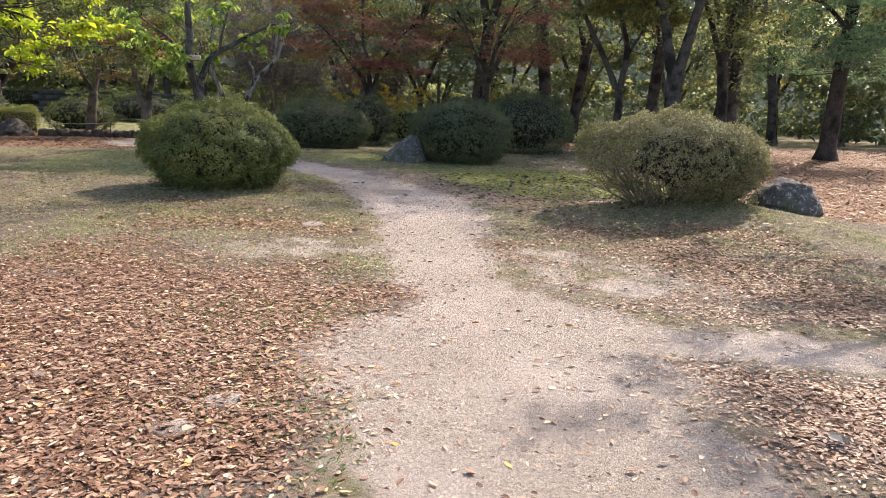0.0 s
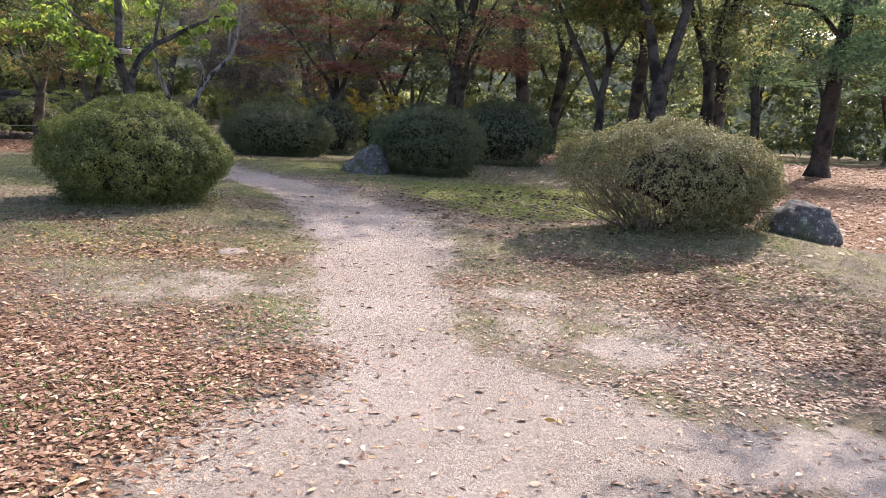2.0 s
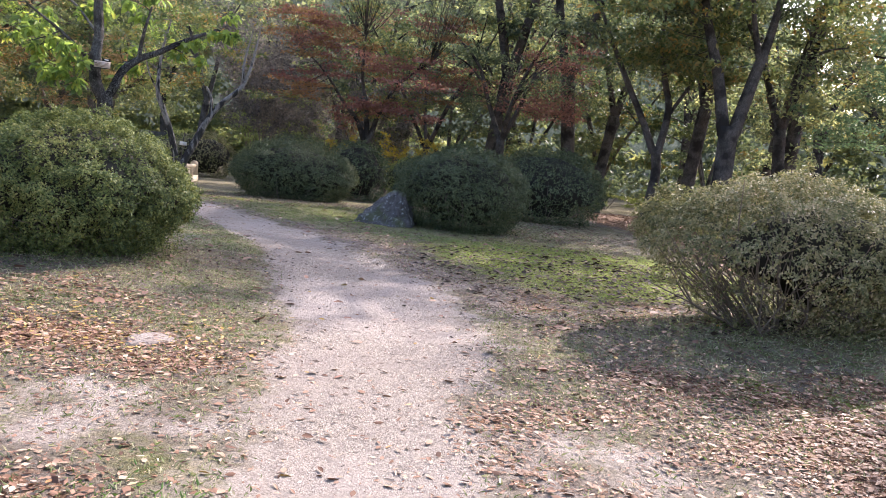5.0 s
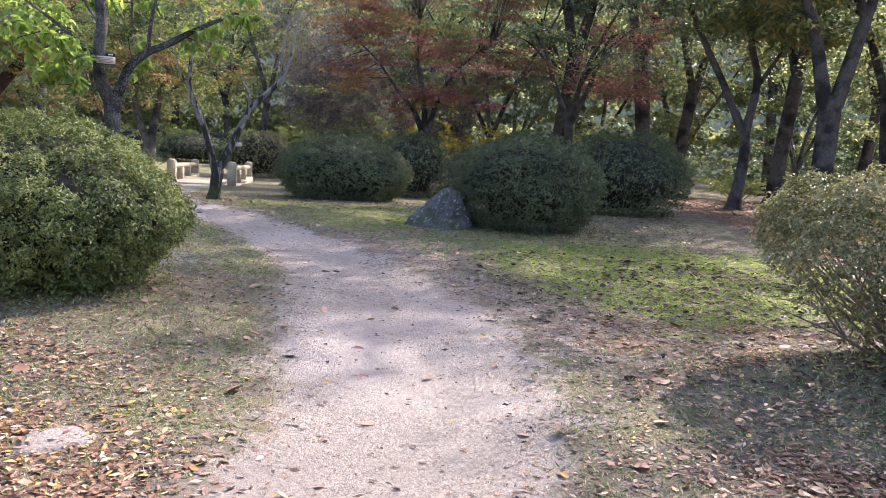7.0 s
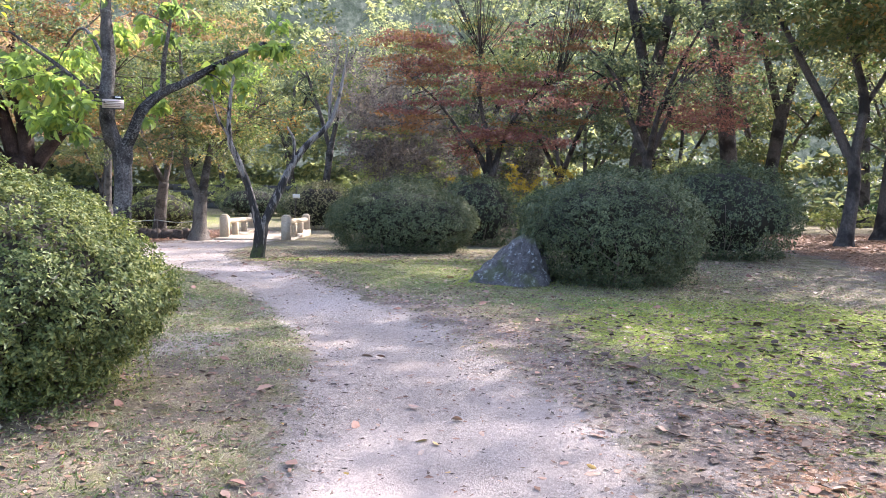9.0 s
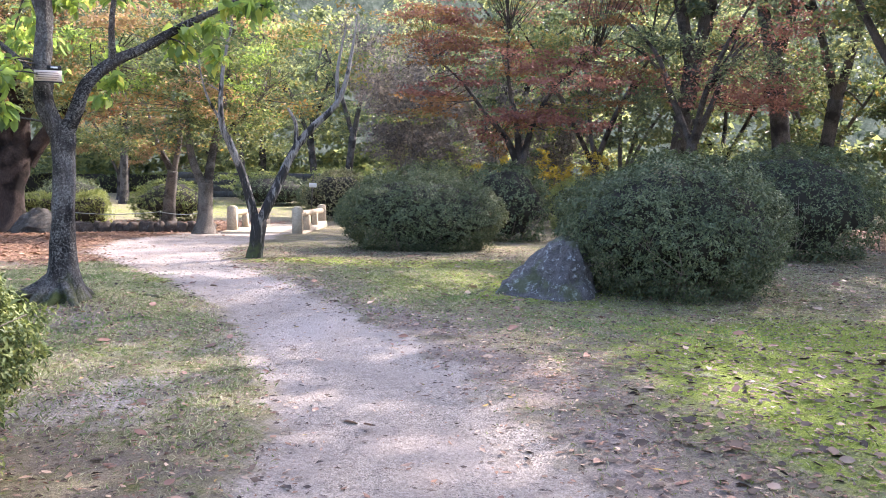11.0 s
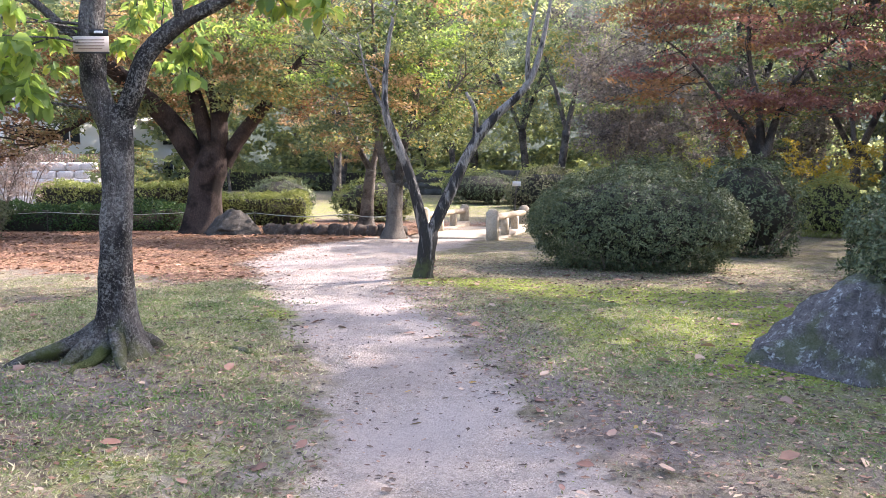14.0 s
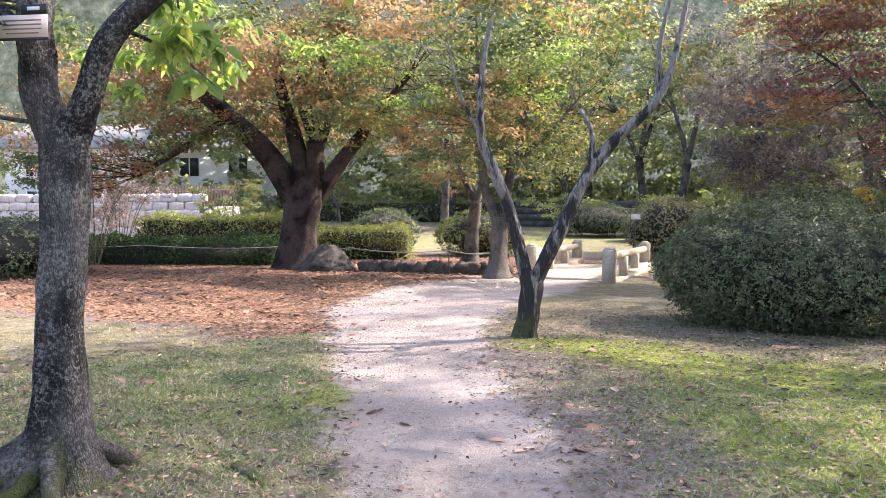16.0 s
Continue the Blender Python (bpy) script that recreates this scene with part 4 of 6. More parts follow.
def rock(name, x, y, rx, ry, h, material, seed, label, turn=0.0, rough=0.28, sink=0.12, steep=0.0, cut=(0.55, 0.78)):
    gen = np.random.default_rng(seed)
    v, f = lump(gen, rx, ry, h * 0.75, rough, 30, 44, 0.32)
    for k in range(9):   # broken faces
        a = k * 0.698 + gen.uniform(-0.25, 0.25)
        d = unit(np.array([math.cos(a), math.sin(a), gen.uniform(0.35, 0.9) + steep]))
        reach = gen.uniform(*cut) * math.sqrt((d[0] * rx) ** 2 + (d[1] * ry) ** 2 + (d[2] * h * 0.75) ** 2)
        over = np.maximum(0, v @ d - reach)
        v = v - over[:, None] * d * 0.726
    off = Vector(gen.uniform(-9, 9, 3))
    v = v + unit(v) * np.array([min(0.035, h * 0.06) * noise.noise(Vector(q) * 7 + off) + min(0.02, h * 0.03) * noise.noise(Vector(q) * 19 + off) for q in v])[:, None]
    v[:, 2] *= h / (v[:, 2].max() + h * 0.35)
    v[:, 2] += h * 0.35 - sink * 0.5
    ob = tagged(raw(name, v, f, material, smooth=False), label, "rock")
    ob.location, ob.rotation_euler = (x, y, gz(x, y)), (0, 0, turn)
    return ob


def peaked_rock(x, y, peak, faces, seed, label, turn=0.0):
    """A boulder split by flat faces: (way it looks, its upward tilt, the point that it passes through)."""
    gen = np.random.default_rng(seed)
    v, f = lump(gen, 1.1, 0.9, peak * 1.5, 0.1, 44, 64, 0.3)
    for _ in range(4):
        for way, tilt, through_at in faces:
            a, b = radians(way), radians(tilt)
            d = np.array([math.cos(a) * math.cos(b), math.sin(a) * math.cos(b), math.sin(b)])
            over = np.maximum(0, (v - np.array(through_at)) @ d)
            v = v - over[:, None] * d * 0.72
    off = Vector(gen.uniform(-9, 9, 3))
    v = v + unit(v) * np.array([0.075 * noise.noise(Vector(q) * 4 + off) + 0.045 * noise.noise(Vector(q) * 10 + off) + 0.016 * noise.noise(Vector(q) * 26 + off) for q in v])[:, None]
    v[:, 2] = np.maximum(v[:, 2], -0.15)
    ob = tagged(raw("rock", v, f, ROCK_BLUE), label, "rock")
    ob.location, ob.rotation_euler = (x, y, gz(x, y) - 0.03), (0, 0, turn)
    return ob


rock("rock", 5.4, 12.75, 0.64, 0.52, 0.56, ROCK_BLUE, 38, "blue-grey boulder beside a dry azalea bush", 0.2, 0.16, cut=(0.7, 0.88))
peaked_rock(-1.0, 20.2, 0.68, [(180, 46, (0.0, 0, 0.66)), (355, 18, (0.34, 0, 0.45)), (20, 55, (0.2, 0, 0.64)), (245, 34, (0.05, -0.06, 0.66)), (305, 26, (0.28, -0.2, 0.5)), (85, 30, (0.1, 0.16, 0.64)), (215, 60, (-0.2, -0.1, 0.5))], 35, "pointed blue-grey rock with pale lichen on moss")
for k, (x, y, r) in enumerate(((-1.31, 3.8, 0.2), (-1.17, 4.2, 0.19), (-1.72, 10.35, 0.3), (2.14, 4.0, 0.24))):
    rock("rock", x, y, r, r * 0.7, 0.05, SANDSTONE if k != 3 else ROCK_GREY, 36 + k, "flat pale stone half buried among fallen leaves", 0.5 * k, 0.2, 0.06)
rock("rock", -16.5, 30.6, 0.85, 0.6, 0.75, ROCK_GREY, 33, "grey boulder at the foot of the large tree", 0.7)

# ---- trees ----


def leaf_cloud(pads, size, gen, spread=1.0, droop=0.3, oval=False, slim=0.5, flat=0.5):
    """Leaves in uneven pads (x, y, z, rx, ry, rz, count)."""
    vs = []
    for x, y, z, rx, ry, rz, n in pads:
        n = int(n)
        sub = max(3, n // 45)
        cc = gen.normal(0, 1, (sub, 3))
        cc = unit(cc) * gen.random((sub, 1)) ** 0.45 * np.array([rx, ry, rz])
        k = gen.integers(0, sub, n)
        p = cc[k] + gen.normal(0, 0.16, (n, 3)) * np.array([rx, ry, rz * 0.8]) * spread + np.array([x, y, z])
        al = gen.normal(0, 1, (n, 3)) * np.array([1, 1, flat]) + np.array([0, 0, -droop])
        nm = gen.normal(0, 0.6, (n, 3)) + np.array([0, 0, 1.0])
        ln = size * gen.uniform(0.6, 1.35, n)
        vs.append(blades(p, al, nm, ln, ln * gen.uniform(slim * 0.8, slim * 1.2, n), gen, oval))
    return join(vs)


def twigs_to(pads, runs, gen, r=0.014, per=3, fine=3):
    """Thin branches from the nearest limb out into each pad."""
    nodes = np.vstack([s[len(s) // 3:] for s in runs])
    bits = []
    for x, y, z, rx, ry, rz, n in pads:
        for _ in range(per):
            e = np.array([x, y, z]) + gen.normal(0, 0.5, 3) * np.array([rx, ry, rz])
            some = nodes[gen.choice(len(nodes), max(1, len(nodes) * 2 // 5), replace=False)]
            d = np.linalg.norm(some[:, :3] - e, axis=1)
            s = some[np.argmin(d + 0.4 * np.maximum(0, some[:, 2] - e[2]))]
            m = (s[:3] + e) / 2 + gen.normal(0, 0.08, 3) * d.min()
            bits.append(tube(spline([(*s[:3], min(r, s[3] * 0.6)), (*m, min(r, s[3]) * 0.5), (*e, 0.004)], fine), 4))
    return bits


def grow_tree(name, x, y, limbs, pads, bark, leaves, size, seed, label, roots=0, sides=12, group="", oval=False, slim=0.5, droop=0.3, twig=3, rough=0.05, category="tree", leaf_label="", flare=1.5):
    """limbs: runs of (x, y, z, radius) from the foot of the tree, the first is the trunk."""
    gen = np.random.default_rng(seed)
    t = thing(name, x, y, gz(x, y), label, category, group)
    runs = [spline(l, 7) for l in limbs]
    tr = runs[0].copy()
    tr[:, 3] *= 1 + (flare - 1) * np.exp(-np.maximum(tr[:, 2], 0) / 0.16)
    tr = np.vstack([np.append(tr[0, :3] - np.array([0, 0, 0.12]), tr[0, 3] * 1.1), tr])
    bits = [tube(tr, sides, rough, gen)]
    for k in range(roots):
        a = k * 6.28 / roots + gen.uniform(-0.3, 0.3)
        r0 = tr[1, 3]
        ln = r0 * gen.uniform(1.6, 3.6)
        d = np.array([math.cos(a), math.sin(a), 0])
        bits.append(tube(spline([(*(d * r0 * 0.35 + [0, 0, 0.2]), r0 * 0.42), (*(d * (r0 * 0.9) + [0, 0, 0.055]), r0 * 0.32), (*(d * (r0 * 0.8 + ln * 0.5) + [0, 0, 0.0]), r0 * 0.2), (*(d * (r0 + ln) + [0, 0, -0.06]), 0.012)], 5), 8, 0.08, gen))
    v, f = join(bits)
    raw("trunk", v, f, bark, t, smooth=True)
    for r in runs[1:]:
        v, f = tube(r, max(6, sides - 2), rough * 0.7, gen)
        raw("limb", v, f, bark, t, smooth=True)
    if pads:
        v, f = join(twigs_to(pads, runs, gen, per=twig))
        raw("branchwork", v, f, bark, t)
        for k, mat in enumerate(leaves):
            mine = [p for i, p in enumerate(pads) if i % len(leaves) == k]
            if mine:
                v, f = leaf_cloud(mine, size, gen, oval=oval, slim=slim, droop=droop)
                raw("crown", v, f, mat, t, leaf_label)
    return t


def wild(gen, h, r, fork, limbs=3, lean=0.0, crown=2.6, count=700, flat=0.55, npads=14, low=0.45, spread=0.5):
    """Limbs and pads of a woodland tree: a trunk that forks, limbs that fork again, leaf pads at their ends."""
    a0 = gen.uniform(0, 6.28)
    lx, ly = math.cos(a0) * lean, math.sin(a0) * lean
    top = np.array([lx * fork, ly * fork, fork])
    trunk = [(0, 0, 0, r), (lx * fork * 0.3 + gen.normal(0, 0.04), ly * fork * 0.3, fork * 0.45, r * 0.86), (*top, r * 0.84)]
    runs, ends = [trunk], []
    for k in range(limbs):
        a = a0 + 6.28 * k / limbs + gen.uniform(-0.5, 0.5)
        out, rise = gen.uniform(0.6, 1.1) * spread * (h - fork), (h - fork) * gen.uniform(0.62, 0.95)
        d = np.array([math.cos(a), math.sin(a)])
        p1 = top + np.array([*(d * out * 0.3), rise * 0.35])
        p2 = top + np.array([*(d * out * 0.62 + gen.normal(0, 0.15, 2)), rise * 0.7])
        p3 = top + np.array([*(d * out + gen.normal(0, 0.25, 2)), rise])
        q = r * gen.uniform(0.5, 0.66)
        runs.append([(*(top - [0, 0, 0.12]), q), (*p1, q * 0.8), (*p2, q * 0.55), (*p3, q * 0.22)])
        ends += [p2, p3]
        for _ in range(2):
            s = p1 + (p2 - p1) * gen.random()
            b = a + gen.uniform(-1.4, 1.4)
            e = s + np.array([math.cos(b) * out * 0.6, math.sin(b) * out * 0.6, rise * gen.uniform(0.05, 0.4)])
            m = (s + e) / 2 + np.array([0, 0, 0.15])
            runs.append([(*s, q * 0.45), (*m, q * 0.3), (*e, q * 0.12)])
            ends.append(e)
    pads = []
    for k in range(npads):
        e = ends[k % len(ends)]
        c = e + gen.normal(0, crown * 0.25, 3) * np.array([1, 1, 0.6])
        c[2] = max(c[2] - gen.random() ** 2 * h * 0.35, h * low)
        s = crown * gen.uniform(0.32, 0.6)
        pads.append((*c, s, s * gen.uniform(0.8, 1.2), s * flat, count * gen.uniform(0.7, 1.3)))
    return runs, pads


def rel(points, x, y):
    """World points (x, y, z, radius) as seen from the foot of the tree."""
    z = gz(x, y)
    return [(a - x, b - y, c - z, r) for a, b, c, r in points]


# the name-plate tree with large leaves
NEAR_LEAVES = [(-0.42, -0.5, 2.0), (-0.25, -0.4, 1.85), (-0.62, -0.45, 1.85), (-0.7, -0.55, 2.25), (-0.3, -0.6, 2.25), (0.25, 0.45, 2.2), (0.95, 0.75, 2.5), (-0.1, 0.95, 2.05), (-0.1, -0.55, 2.05), (1.2, 0.7, 2.42), (-0.85, -0.3, 2.1)]
TX, TY = -5.47, 17.62
g1 = np.random.default_rng(41)
limbs = [rel(l, TX, TY) for l in (
    [(-5.45, 17.62, -0.16, 0.15), (-5.44, 17.63, 0.2, 0.118), (-5.43, 17.64, 0.6, 0.104), (-5.43, 17.68, 0.96, 0.10), (-5.46, 17.72, 1.35, 0.106), (-5.5, 17.72, 1.52, 0.108)],
    [(-5.47, 17.72, 1.35, 0.09), (-5.6, 17.68, 1.68, 0.086), (-5.63, 17.69, 2.04, 0.082), (-5.62, 17.73, 2.4, 0.074), (-5.68, 17.8, 3.2, 0.056), (-5.55, 18.0, 4.2, 0.03)],
    [(-5.46, 17.74, 1.38, 0.075), (-5.34, 17.76, 1.62, 0.064), (-5.24, 17.82, 1.88, 0.058), (-5.05, 17.94, 2.09, 0.052), (-4.82, 18.07, 2.23, 0.046), (-4.5, 18.25, 2.46, 0.036), (-4.0, 18.5, 2.75, 0.02)],
    [(-5.63, 17.68, 1.9, 0.032), (-6.0, 17.45, 2.3, 0.025), (-6.5, 17.2, 2.7, 0.012)],
    [(-5.62, 17.7, 2.4, 0.022), (-6.6, 18.7, 3.0, 0.018), (-7.7, 19.9, 3.05, 0.013), (-8.5, 20.6, 2.7, 0.008)],
    [(-5.05, 17.94, 2.09, 0.035), (-4.95, 17.8, 2.45, 0.026), (-4.8, 17.7, 2.9, 0.014)])]
pads = [(-0.55, -0.28, 1.98, 0.28, 0.26, 0.30, 70), (-0.35, -0.45, 2.25, 0.32, 0.3, 0.25, 70), (0.1, 0.75, 2.3, 0.3, 0.3, 0.2, 40), (-1.0, -0.5, 2.7, 0.5, 0.5, 0.35, 140), (1.0, 0.65, 2.62, 0.4, 0.4, 0.22, 90),
        (1.5, 0.9, 2.9, 0.5, 0.5, 0.3, 110), (0.6, 0.1, 3.1, 0.5, 0.5, 0.3, 120), (-0.2, 0.3, 3.7, 0.7, 0.7, 0.5, 170), (-0.7, 0.8, 3.2, 0.6, 0.6, 0.4, 130), (0.2, -0.4, 3.4, 0.6, 0.6, 0.4, 130), (-0.1, 0.3, 4.6, 0.7, 0.7, 0.4, 160)]
pads += [(*q, 0.2, 0.2, 0.18, 34) for q in NEAR_LEAVES]
pads += [(-2.75, 3.0, 2.55, 0.42, 0.42, 0.3, 90), (-3.2, 2.6, 2.7, 0.42, 0.42, 0.3, 90), (-2.4, 2.6, 2.95, 0.42, 0.42, 0.28, 80), (-3.4, 2.3, 2.45, 0.4, 0.4, 0.3, 80), (-2.9, 3.2, 3.0, 0.45, 0.45, 0.3, 80)]
grow_tree("tree", TX, TY, limbs, pads, BARK, [LEAF_BROAD], 0.135, 41, "forked grey-barked tree with large leaves, mossy roots and a name plate", roots=0, sides=22, oval=True, droop=0.9, twig=1, rough=0.09, flare=1.6)
# its surface roots
gen = np.random.default_rng(43)
ROOTS = [[(-5.58, 17.6, 0.05, 0.07), (-5.72, 17.5, -0.1, 0.06), (-5.95, 17.42, -0.24, 0.03)],
         [(-5.36, 17.62, 0.08, 0.06), (-5.28, 17.6, -0.08, 0.06), (-5.2, 17.55, -0.24, 0.03)],
         [(-5.45, 17.74, 0.05, 0.07), (-5.42, 17.88, -0.1, 0.06), (-5.35, 18.05, -0.26, 0.03)],
         [(-5.5, 17.55, 0.1, 0.1), (-5.62, 17.36, -0.07, 0.09), (-5.78, 17.2, -0.13, 0.065), (-5.88, 17.08, -0.2, 0.05), (-6.0, 17.02, -0.32, 0.02)],
         [(-5.42, 17.52, 0.05, 0.08), (-5.36, 17.38, -0.13, 0.06), (-5.40, 17.26, -0.17, 0.05), (-5.32, 17.14, -0.22, 0.04), (-5.34, 17.02, -0.34, 0.02)],
         [(-5.56, 17.52, 0.12, 0.09), (-5.66, 17.44, -0.06, 0.07), (-5.82, 17.38, -0.16, 0.05), (-6.15, 17.33, -0.22, 0.04), (-6.4, 17.2, -0.32, 0.02)],
         [(-5.47, 17.5, 0.14, 0.08), (-5.49, 17.4, -0.06, 0.07), (-5.52, 17.28, -0.17, 0.05), (-5.5, 17.16, -0.3, 0.02)],
         [(-5.36, 17.56, 0.12, 0.08), (-5.26, 17.48, -0.08, 0.06), (-5.16, 17.42, -0.17, 0.045), (-5.02, 17.38, -0.32, 0.02)],
         [(-5.4, 17.7, 0.0, 0.06), (-5.3, 18.0, -0.28, 0.05), (-5.1, 18.3, -0.24, 0.045), (-4.95, 18.3, -0.22, 0.05), (-4.75, 18.25, -0.24, 0.04), (-4.5, 18.15, -0.32, 0.02)]]
ROOTS = [[(a * 0.45 - 5.45 * 0.55, c * 0.45 + 17.63 * 0.55, z - 0.06, r) if k == 0 else (a, c, z, r) for k, (a, c, z, r) in enumerate(run)] for run in ROOTS]
rts = [tube(spline(rel([(a, c, z - 0.015, r * 0.68) for a, c, z, r in run], TX, TY), 6), 10, 0.16, gen) for run in ROOTS]
v, f = join(rts)
root = raw("root_spread", v, f, BARK_ROOT, smooth=True)
root.parent = [o for o in scene.objects if o.name == "tree"][0]

# name plate, tied to the trunk
pl = thing("name_plate", -5.45, 17.54, 1.93, "tan plant name plate with a black heading band", "sign", rz=radians(28))


def card(name, w, h, d, cx, cz, material, parent, y0=0.0, label=""):
    v, f = box_bits(cx, y0, cz - h / 2, w, d, h, 0, 0.001)
    return raw(name, v, f, material, parent, label)


card("board", 0.235, 0.10, 0.006, 0, 0, PLATE_TAN, pl, 0, "tan printed board")
card("heading_band", 0.12, 0.042, 0.008, 0.055, 0.072, PLATE_BLACK, pl, 0, "black heading band")
card("lower_edge", 0.235, 0.012, 0.009, 0, -0.056, PLATE_BLACK, pl, 0)
for k in range(4):
    card("text_line", 0.19 - 0.03 * (k == 3), 0.006, 0.002, -0.005, 0.026 - 0.019 * k, FENCE_WOOD, pl, -0.0045)
card("heading_text", 0.06, 0.016, 0.002, 0.055, 0.076, PLATE_WHITE, pl, -0.0055)

# the V-shaped tree
VX, VY = -6.25, 23.3
limbs = [rel([(a, b, c, r * 0.84) for a, b, c, r in l], VX, VY) for l in (
    [(-6.25, 23.3, -0.45, 0.14), (-6.22, 23.31, -0.2, 0.13), (-6.2, 23.35, 0.1, 0.135), (-6.2, 23.36, 0.28, 0.11)],
    [(-6.22, 23.34, 0.1, 0.095), (-6.41, 23.27, 0.89, 0.08), (-6.58, 23.19, 1.39, 0.074), (-6.72, 23.13, 1.82, 0.06), (-6.72, 23.21, 2.63, 0.037), (-6.6, 23.33, 3.4, 0.02)],
    [(-6.17, 23.38, 0.15, 0.1), (-5.93, 23.62, 0.83, 0.092), (-5.75, 23.8, 1.32, 0.084), (-5.52, 24.01, 1.72, 0.076), (-5.23, 24.25, 2.06, 0.062), (-5.07, 24.4, 2.43, 0.05), (-4.96, 24.56, 3.18, 0.03), (-4.9, 24.6, 3.7, 0.012)],
    [(-5.73, 23.82, 1.3, 0.05), (-5.73, 23.85, 1.76, 0.037), (-5.85, 23.8, 2.05, 0.022)],
    [(-5.16, 24.31, 2.1, 0.043), (-5.17, 24.36, 2.74, 0.035), (-5.05, 24.47, 3.5, 0.015)],
    [(-6.70, 23.14, 1.75, 0.03), (-6.9, 23.0, 2.2, 0.02), (-7.0, 22.9, 2.8, 0.01)])]
pads = [(-0.5, -0.1, 3.6, 0.7, 0.6, 0.45, 260), (-0.9, -0.4, 3.0, 0.6, 0.6, 0.4, 200), (-0.2, 0.1, 4.3, 0.9, 0.8, 0.4, 300), (-1.1, 0.2, 3.9, 0.8, 0.7, 0.4, 240), (1.3, 1.3, 4.2, 0.6, 0.5, 0.3, 90), (0.6, 0.5, 4.5, 0.8, 0.8, 0.4, 200)]
grow_tree("tree", VX, VY, limbs, pads, BARK_CHARRED, [LEAF_MIX, LEAF_GREEN], 0.09, 51, "small V-forked tree with pale and blackened bark, mossy foot", sides=14, rough=0.07, flare=1.15)

# the tree by the bridge
BX, BY = -11.6, 31.15
limbs = [rel(l, BX, BY) for l in (
    [(-11.6, 31.15, -0.88, 0.24), (-11.6, 31.2, -0.3, 0.2), (-11.59, 31.25, 0.5, 0.2)],
    [(-11.63, 31.22, 0.4, 0.13), (-11.91, 31.09, 1.2, 0.1), (-12.03, 31.1, 2.22, 0.084), (-12.11, 31.17, 3.51, 0.06), (-12.2, 31.2, 5, 0.03)],
    [(-11.56, 31.27, 0.4, 0.14), (-11.43, 31.48, 1.58, 0.1), (-11.27, 31.69, 2.48, 0.08), (-11.17, 31.89, 3.76, 0.05), (-11, 32, 5.2, 0.02)],
    [(-11.4, 31.5, 1.7, 0.075), (-10.79, 32.02, 2.4, 0.055), (-10.2, 32.4, 3.2, 0.02)])]
gen = np.random.default_rng(52)
pads = [(gen.normal(0, 1.7), gen.normal(0.3, 1.6), gen.uniform(2.4, 6.6), 1.0, 1.0, 0.5, 520) for _ in range(50)]
grow_tree("tree", BX, BY, limbs, pads, BARK_PALE, [LEAF_MIX, LEAF_GREEN, LEAF_ORANGE, LEAF_GREEN, LEAF_MIX, LEAF_BROAD], 0.11, 52, "slender forked tree with green and golden leaves by the stone bridge", sides=14)

# the large spreading tree
LX, LY = -17.62, 30.75
limbs = [rel(l, LX, LY) for l in (
    [(-17.63, 30.7, -1.02, 0.62), (-17.62, 30.77, 0.1, 0.47), (-17.55, 30.9, 0.8, 0.5), (-17.48, 30.97, 1.25, 0.42), (-17.46, 31.0, 1.6, 0.2)],
    [(-17.75, 30.75, 0.95, 0.34), (-18.44, 30.36, 2.12, 0.30), (-19.21, 29.88, 3.03, 0.25), (-19.91, 29.44, 3.78, 0.2), (-20.9, 28.9, 4.9, 0.12)],
    [(-17.49, 30.97, 1.0, 0.26), (-17.85, 30.84, 2.57, 0.21), (-18.14, 30.73, 3.62, 0.166), (-18.44, 30.64, 5.3, 0.1)],
    [(-17.35, 31.08, 1.0, 0.27), (-17.42, 31.15, 2.57, 0.22), (-17.71, 31.04, 3.62, 0.18), (-17.8, 31.2, 5.6, 0.09)],
    [(-17.25, 31.15, 0.95, 0.24), (-16.84, 31.51, 1.81, 0.2), (-16.39, 31.91, 2.56, 0.17), (-16.05, 32.22, 3.16, 0.13), (-15.3, 32.8, 4.3, 0.06)],
    [(-17.36, 31.15, 2.1, 0.19), (-17.15, 31.42, 3.17, 0.136), (-17.33, 31.42, 5.0, 0.08)],
    [(-19.3, 29.82, 3.05, 0.1), (-20.15, 29.12, 2.3, 0.09), (-21.2, 28.3, 1.5, 0.05)])]
gen = np.random.default_rng(53)
pads = [(gen.normal(0, 2.6), gen.normal(0, 2.4), gen.uniform(3.7, 7.2), 1.3, 1.3, 0.6, 600) for _ in range(66)]
pads += [(-4.6, -3.4, 2.4, 1.1, 1.1, 0.5, 420), (-5.4, -3.9, 3.0, 1.2, 1.2, 0.6, 420), (-6.3, -4.2, 3.8, 1.3, 1.3, 0.6, 420), (-4.2, -2.4, 4.6, 1.4, 1.4, 0.7, 500), (-5.6, -3.2, 5.2, 1.4, 1.4, 0.7, 500), (-7.2, -4.6, 2.6, 1.2, 1.2, 0.5, 380)]
pads += [(-4.6, -4.6, 3.3, 1.2, 1.2, 0.7, 420), (-4.5, -3.6, 3.8, 1.2, 1.2, 0.7, 420), (-3.6, -2.8, 3.0, 1.0, 1.0, 0.6, 380), (-4.9, -4.8, 2.6, 1.1, 1.1, 0.5, 380), (-3.9, -1.9, 4.3, 1.2, 1.2, 0.7, 420), (-3.4, -1.5, 5.0, 1.2, 1.2, 0.7, 420), (-4.4, -3.4, 5.0, 1.2, 1.2, 0.7, 420)]
